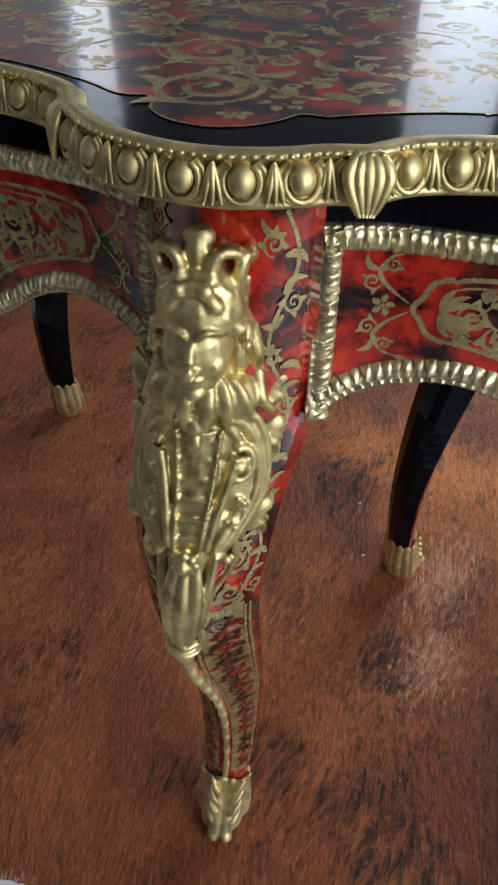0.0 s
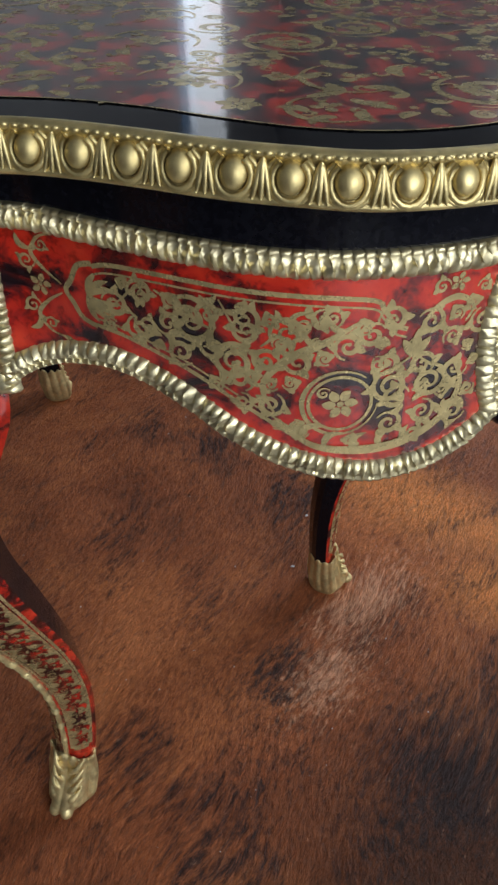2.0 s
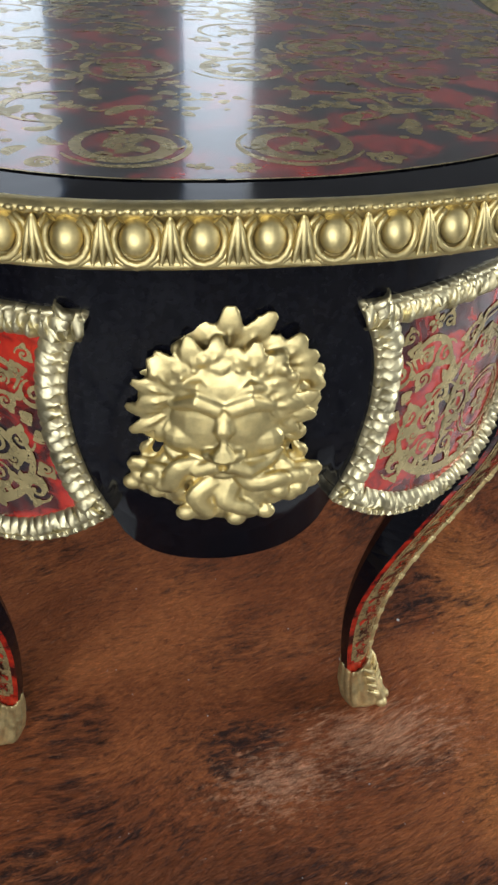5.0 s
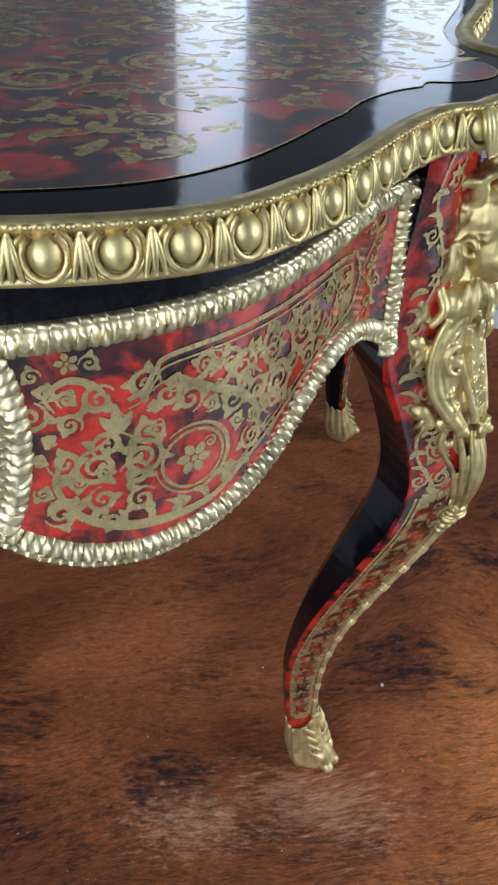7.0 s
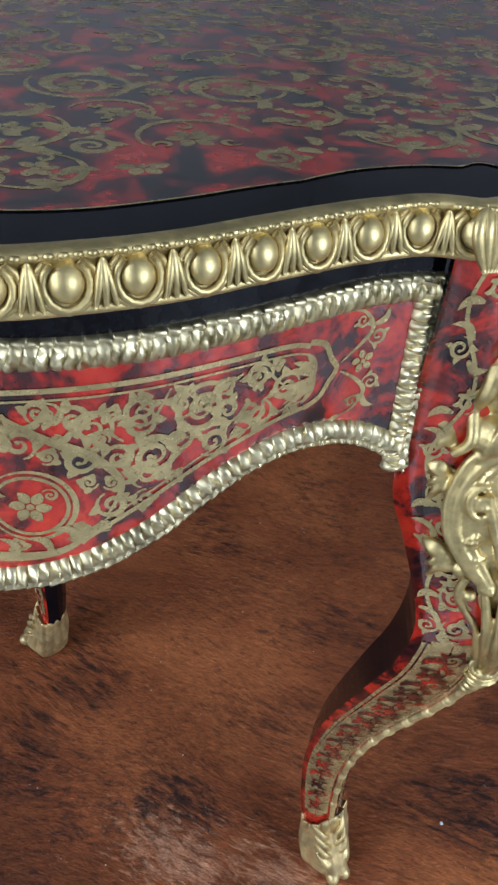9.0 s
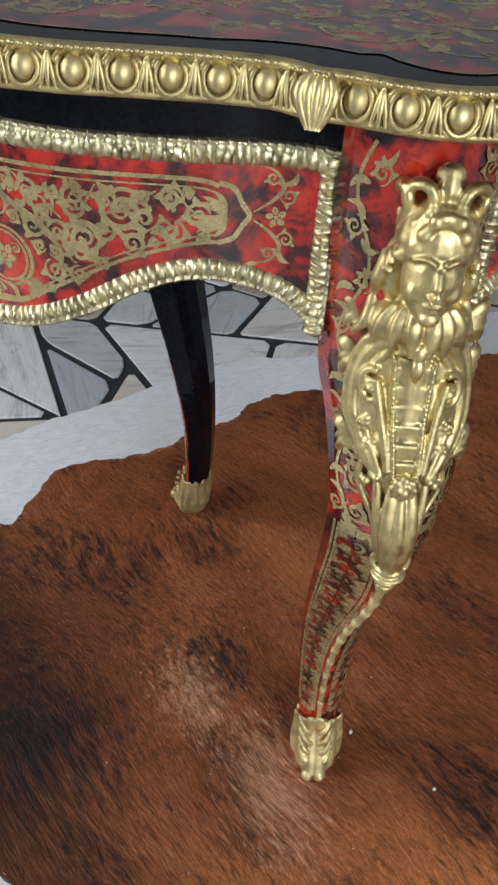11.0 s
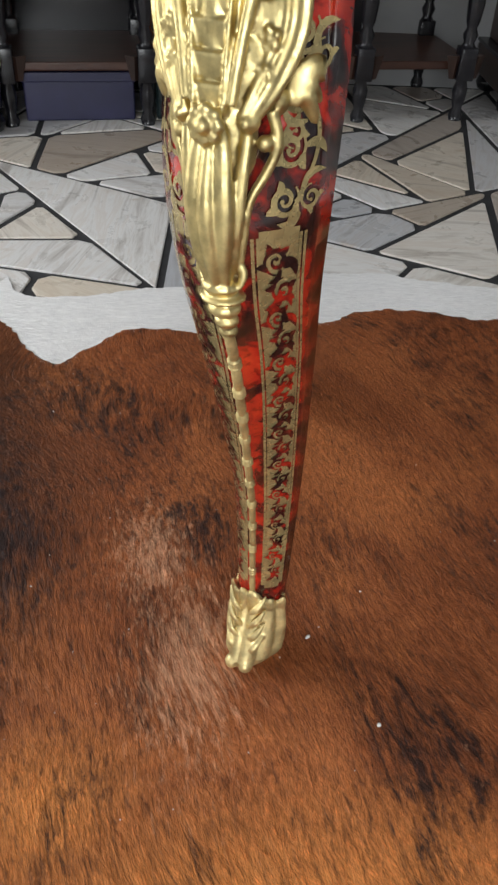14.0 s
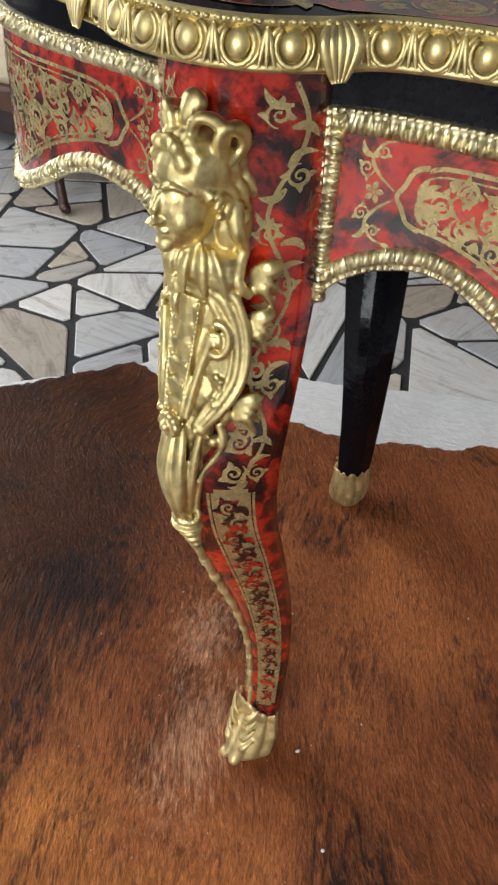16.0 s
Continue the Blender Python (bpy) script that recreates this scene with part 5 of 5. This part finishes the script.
slabs = []
split([Vector(v) for v in ((x0, y0), (x1, y0), (x1, y1), (x0, y1))], slabs)
slabs.sort(key=lambda p: (sum(p, Vector((0, 0))) / len(p) - Vector((-0.9, 0.0))).length)
rest = bmesh.new()
made = 0
for p in slabs:
    z = FLOOR_Z + prnd.uniform(-0.0008, 0.0)
    joint = prnd.uniform(0.0045, 0.0095)
    if made < 280:
        bm = bmesh.new()
        if stone_mesh(bm, p, z, joint):
            part("stone", bm, STONE, floor)
            made += 1
        else:
            bm.free()
    else:
        stone_mesh(rest, p, z, joint)
tagged(part("stone_paving", rest, STONE, floor), "further marble paving stones", kind="stuff")



# ---- furniture along the wall ----
def make_carved():
    m, t, b = material("orange_carved_wood", (0.55, 0.17, 0.02), 0.35, 0, 0.3)
    v = coords(t)
    t.links.new(ramp(t, noise_of(t, v, 25, 4, 0.6), [(0.3, (0.42, 0.11, 0.012)), (0.7, (0.70, 0.25, 0.035))]), b.inputs["Base Color"])
    bump(t, b, noise_of(t, v, 120, 3), 0.2, 0.002)
    return m


CARVED = make_carved()
CARVED_DEEP = make_plain("dark_orange_ground", (0.16, 0.035, 0.006), (0.26, 0.06, 0.01), 0.5, 30)
GREEN = make_plain("dark_green_paint", (0.006, 0.016, 0.018), (0.012, 0.026, 0.028), 0.28, 9)
NAVY = make_plain("navy_paint", (0.012, 0.013, 0.045), (0.02, 0.02, 0.07), 0.4, 9)
CREAM = make_plain("cream_upholstery", (0.52, 0.43, 0.30), (0.62, 0.52, 0.38), 0.8, 30, 0.3)
BLACKWOOD = make_wood("black_polished_wood", (0.005, 0.005, 0.007), (0.014, 0.013, 0.016), 0.25)

TURNED = [(0.016, 0.0), (0.019, 0.012), (0.012, 0.03), (0.017, 0.05), (0.019, 0.075), (0.013, 0.095), (0.020, 0.105)]
SPINDLE = [(0.020, 0.0), (0.013, 0.012), (0.019, 0.03), (0.012, 0.045), (0.017, 0.06), (0.021, 0.10), (0.014, 0.15), (0.019, 0.16), (0.012, 0.175), (0.018, 0.20), (0.022, 0.25), (0.014, 0.31), (0.020, 0.33)]

shelf = empty("shelf_stand")
tagged(shelf, "dark wooden shelf stand with turned legs and low board", "shelf")
SO, SD = W3(-1.31, -0.25), Vector((-0.155, 0.988, 0)).normalized()
SN = Vector((-SD.y, SD.x, 0))
SM = Matrix.Identity(4)
SM.col[0][:3], SM.col[1][:3] = SD, SN
SM.translation = Vector((SO.x, SO.y, FLOOR_Z))
shelf.matrix_world = SM
for s in (-0.39, 0.0, 0.64, 0.96):
    for dpt in (0.0, 0.30):
        bm = bmesh.new()
        c = (s * SC, dpt, 0)
        lathe(bm, TURNED, c, 14)
        box(bm, (c[0] - 0.021, dpt - 0.021, 0.098), (c[0] + 0.021, dpt + 0.021, 0.175), 0.003)
        lathe(bm, SPINDLE, (c[0], dpt, 0.172), 14)
        part("leg", bm, BLACKWOOD, shelf, "", True)
bm = bmesh.new()
box(bm, (-0.39 * SC - 0.03, 0.012, 0.118), (0.96 * SC + 0.03, 0.33, 0.138), 0.004)
part("board", bm, REDWOOD, shelf)
bm = bmesh.new()
box(bm, (-0.39 * SC - 0.04, -0.03, 0.50), (0.96 * SC + 0.04, 0.34, 0.53), 0.005)
part("top", bm, DARKWOOD, shelf)
# Black sheet added behind the open shelf, standing in for the shade there.
bm = bmesh.new()
box(bm, (-0.39 * SC - 0.03, 0.325, 0.02), (0.96 * SC + 0.03, 0.34, 0.50), 0.002)
part("back_panel", bm, BLACKWOOD, shelf)
for k in range(4):
    a = (-0.39, 0.0, 0.64, 0.96)[k] * SC
    for sd in (-1, 1):
        bm = bmesh.new()
        m = Matrix.Translation((a + sd * 0.028, 0.0, 0.128)) @ Matrix.Diagonal((0.03, 0.018, 0.055, 1))
        bmesh.ops.create_cone(bm, cap_ends=True, segments=4, radius1=0.3, radius2=0.75, depth=1, matrix=m)
        part("bracket", bm, DARKWOOD, shelf)


def on_shelf(name, label, cat):
    ob = empty(name)
    ob.matrix_world = SM
    return tagged(ob, label, cat)


carved = on_shelf("carved_box", "orange carved wooden box with dense pierced scrolls on the low board", "box")
bx0, bx1, by0, by1, bz0, bz1 = 0.075, 0.315, 0.035, 0.26, 0.138, 0.36
bm = bmesh.new()
box(bm, (bx0 + 0.008, by0 + 0.008, bz0 + 0.006), (bx1 - 0.008, by1 - 0.008, bz1), 0.003)
part("body", bm, CARVED_DEEP, carved)
for lo, hi in (((bx0, by0, bz0), (bx1, by0 + 0.012, bz0 + 0.014)), ((bx0, by0, bz0), (bx0 + 0.016, by0 + 0.014, bz1)), ((bx1 - 0.016, by0, bz0), (bx1, by0 + 0.014, bz1)), ((bx0, by0, bz0), (bx0 + 0.012, by1, bz0 + 0.014)), ((bx0, by1 - 0.016, bz0), (bx0 + 0.014, by1, bz1)), ((bx1 - 0.012, by0, bz0), (bx1, by1, bz0 + 0.014))):
    bm = bmesh.new()
    box(bm, lo, hi, 0.003)
    part("moulding", bm, CARVED, carved)
crnd = random.Random(4)
for face in ("front", "side"):
    bm = bmesh.new()
    wide = (bx1 - bx0 - 0.04) if face == "front" else (by1 - by0 - 0.04)
    for i in range(9):
        for j in range(8):
            u, v = 0.02 + wide * (i + 0.5) / 9, bz0 + 0.026 + 0.026 * j
            line = [(u + a, v + b) for a, b in curl((0, 0), 0.0125, 1.3, crnd.uniform(0, 6.28), crnd.choice((-1, 1)), 12)]
            pts = [(bx0 + p, by0 + 0.007, q) if face == "front" else (bx0 + 0.007, by0 + p, q) for p, q in line]
            tube(bm, pts, 0.0028, 5, 1.0, Vector((0, 1, 0)) if face == "front" else Vector((1, 0, 0)))
    part("carving", bm, CARVED, carved)

trunk = on_shelf("storage_box", "dark green painted box under the low board", "box")
bm = bmesh.new()
box(bm, (0.03 * SC, 0.03, 0.0), (0.30 * SC, 0.29, 0.105), 0.004)
part("body", bm, GREEN, trunk)
bm = bmesh.new()
box(bm, (0.03 * SC - 0.004, 0.025, 0.082), (0.30 * SC + 0.004, 0.295, 0.112), 0.004)
part("lid", bm, GREEN, trunk)
chest = on_shelf("storage_chest", "navy blue painted chest under the low board", "chest")
bm = bmesh.new()
box(bm, (-0.35 * SC, 0.03, 0.0), (-0.035 * SC, 0.29, 0.105), 0.004)
part("body", bm, NAVY, chest)
bm = bmesh.new()
box(bm, (-0.35 * SC - 0.004, 0.025, 0.09), (-0.035 * SC + 0.004, 0.295, 0.112), 0.003)
part("lid", bm, NAVY, chest)

# ebonised cabinet with brass lines
cab = empty("ebonised_cabinet")
tagged(cab, "dark ebonised cabinet with turned column and brass mounts", "cabinet")
cx, cy0, cy1 = W3(-1.19, 0).x, W3(0, -2.1).y, W3(0, -0.70).y
depth = 0.30
bm = bmesh.new()
box(bm, (cx - depth, cy0, 0.035), (cx - 0.004, cy1, 0.150), 0.004)
part("plinth", bm, DARKWOOD, cab)
bm = bmesh.new()
for k in range(int((cy1 - cy0) / 0.006)):
    ball(bm, (cx + 0.002, cy1 - 0.004 - 0.006 * k, 0.166), (0.006, 0.0036, 0.007), None, 6, 4)
box(bm, (cx - depth, cy0, 0.157), (cx + 0.001, cy1, 0.175))
part("bead_moulding", bm, TRIMGILT, cab, "pale gilt beaded strip", True)
# Upper part is unseen; its height was added to darken the tabletop's reflection.
bm = bmesh.new()
box(bm, (cx - depth, cy0, 0.175), (cx - 0.006, cy1, 1.45), 0.004)
part("body", bm, DARKWOOD, cab)
door = bmesh.new()
box(door, (cx - 0.02, cy1 - 0.62, 0.235), (cx, cy1 - 0.06, 0.90), 0.004)
door = part("door", door, BLACKWOOD, cab, "black door panel")
bm = bmesh.new()
for lo, hi in (((cx, cy1 - 0.58, 0.262), (cx + 0.004, cy1 - 0.10, 0.270)), ((cx, cy1 - 0.108, 0.262), (cx + 0.004, cy1 - 0.10, 0.86)), ((cx, cy1 - 0.58, 0.262), (cx + 0.004, cy1 - 0.572, 0.86))):
    box(bm, lo, hi, 0.001)
part("brass_frame", bm, GILT, door)
bm = bmesh.new()
for k in range(9):
    a = k * 0.7
    petal(bm, [(cx + 0.004, cy1 - 0.110, 0.272), (cx + 0.010, cy1 - 0.112 - 0.012 * math.cos(a), 0.275 + 0.016 * abs(math.sin(a))), (cx + 0.004, cy1 - 0.115 - 0.03 * abs(math.cos(a)), 0.272 + 0.038 * abs(math.sin(a)))], 0.006, 0.6, 6)
part("corner_mount", bm, GILT, door, "gilt leaf mount", True)
COL = [(0.018, 0.0), (0.034, 0.008), (0.040, 0.024), (0.034, 0.042), (0.020, 0.050), (0.036, 0.055), (0.038, 0.062), (0.038, 0.140), (0.036, 0.146)]
ccx, ccy = cx + 0.005, cy1 + 0.012
bm = bmesh.new()
lathe(bm, COL, (ccx, ccy, FLOOR_Z), 20)
part("bun_foot", bm, BLACKWOOD, cab, "", True)
bm = bmesh.new()
lathe(bm, [(0.036, 0.142), (0.046, 0.146), (0.046, 0.154), (0.036, 0.160), (0.026, 0.168), (0.026, 0.176), (0.022, 0.180)], (ccx, ccy, FLOOR_Z), 20)
part("gilt_collar", bm, GILT, cab, "gilt bronze collar", True)
bm = bmesh.new()
lathe(bm, [(0.020, 0.178), (0.021, 0.22), (0.018, 0.24), (0.022, 0.26), (0.024, 0.5), (0.022, 1.45)], (ccx, ccy, FLOOR_Z), 20)
part("column", bm, BLACKWOOD, cab, "", True)
bm = bmesh.new()
box(bm, (cx - depth - 0.01, cy0, 1.44), (cx + 0.05, cy1 + 0.05, 1.48), 0.006)
part("top", bm, BLACKWOOD, cab)
for yy in (cy1 - 0.05, cy0 + 0.05):
    bm = bmesh.new()
    box(bm, (cx - depth + 0.02, yy - 0.03, FLOOR_Z), (cx - depth + 0.08, yy + 0.03, 0.04), 0.004)
    part("foot", bm, BLACKWOOD, cab)

# chair with a cream seat
chair = empty("upholstered_chair")
tagged(chair, "cream upholstered chair with carved red-brown cabriole legs", "chair")
fx, fy = W3(-0.84, -1.08).xy
hx2, hy2 = 0.20, 0.24
ccx2, ccy2 = fx - hx2, fy - hy2
for sx in (-1, 1):
    for sy in (-1, 1):
        px, py = ccx2 + sx * hx2, ccy2 + sy * hy2
        pts = [(px + sx * 0.010, py + sy * 0.010, FLOOR_Z + 0.010), (px, py, 0.03), (px - sx * 0.012, py - sy * 0.012, 0.07), (px - sx * 0.008, py - sy * 0.008, 0.14), (px + sx * 0.004, py + sy * 0.004, 0.20), (px - sx * 0.004, py - sy * 0.004, 0.25)]
        line = [tuple(p) for p in smooth_line(pts, 5)]
        bm = bmesh.new()
        tube(bm, line, list(np.interp(np.linspace(0, 1, len(line)), (0, 0.12, 0.35, 0.7, 1), (0.014, 0.012, 0.012, 0.018, 0.026))), 10, 1.0, Vector((1, 0, 0)))
        ball(bm, (px + sx * 0.016, py + sy * 0.016, 0.010), 0.0135)
        part("leg", bm, REDWOOD, chair, "", True)
bm = bmesh.new()
box(bm, (ccx2 - hx2 - 0.02, ccy2 - hy2 - 0.02, 0.215), (ccx2 + hx2 + 0.02, ccy2 + hy2 + 0.02, 0.275), 0.012)
part("seat_rail", bm, REDWOOD, chair)
bm = bmesh.new()
box(bm, (ccx2 - hx2 - 0.012, ccy2 - hy2 - 0.012, 0.262), (ccx2 + hx2 + 0.012, ccy2 + hy2 + 0.012, 0.40), 0.035)
part("seat", bm, CREAM, chair, "cream fabric seat", True)

# dark clock cabinet with gilt mounts
clock = empty("mounted_pedestal")
tagged(clock, "dark wooden pedestal on bun feet with gilt mounts", "pedestal")
o = Vector((-1.524, 0.400, 0.0))
for dx, dy in ((0, 0), (-0.22, 0.0), (0, 0.26), (-0.22, 0.26)):
    bm = bmesh.new()
    lathe(bm, [(0.014, 0.0), (0.028, 0.006), (0.034, 0.022), (0.028, 0.038), (0.016, 0.044), (0.016, 0.056)], (o.x + dx, o.y + dy, FLOOR_Z), 18)
    part("bun_foot", bm, BLACKWOOD, clock, "", True)
bm = bmesh.new()
box(bm, (o.x - 0.26, o.y - 0.045, 0.050), (o.x + 0.045, o.y + 0.30, 0.125), 0.004)
part("plinth", bm, DARKWOOD, clock)
bm = bmesh.new()
box(bm, (o.x - 0.265, o.y - 0.052, 0.125), (o.x + 0.052, o.y + 0.307, 0.134), 0.003)
part("ledge", bm, BLACKWOOD, clock)
bm = bmesh.new()
box(bm, (o.x - 0.24, o.y - 0.020, 0.134), (o.x + 0.030, o.y + 0.28, 0.80), 0.004)
part("body", bm, DARKWOOD, clock)
for zc, hh2, xx in ((0.088, 0.026, o.x + 0.045), (0.185, 0.05, o.x + 0.030)):
    bm = bmesh.new()
    for k in range(9):
        a = -1.6 + 3.2 * k / 8
        petal(bm, [(xx, o.y + 0.02, zc - hh2 * 0.6), (xx + 0.008, o.y + 0.02 + 0.5 * 0.028 * math.sin(a), zc + hh2 * 0.3 * math.cos(a)), (xx + 0.004, o.y + 0.02 + 0.030 * math.sin(a), zc + hh2 * (0.9 * math.cos(a) - 0.1))], 0.006, 0.6, 6)
    part("gilt_mount", bm, GILT, clock, "gilt leaf mount", True)
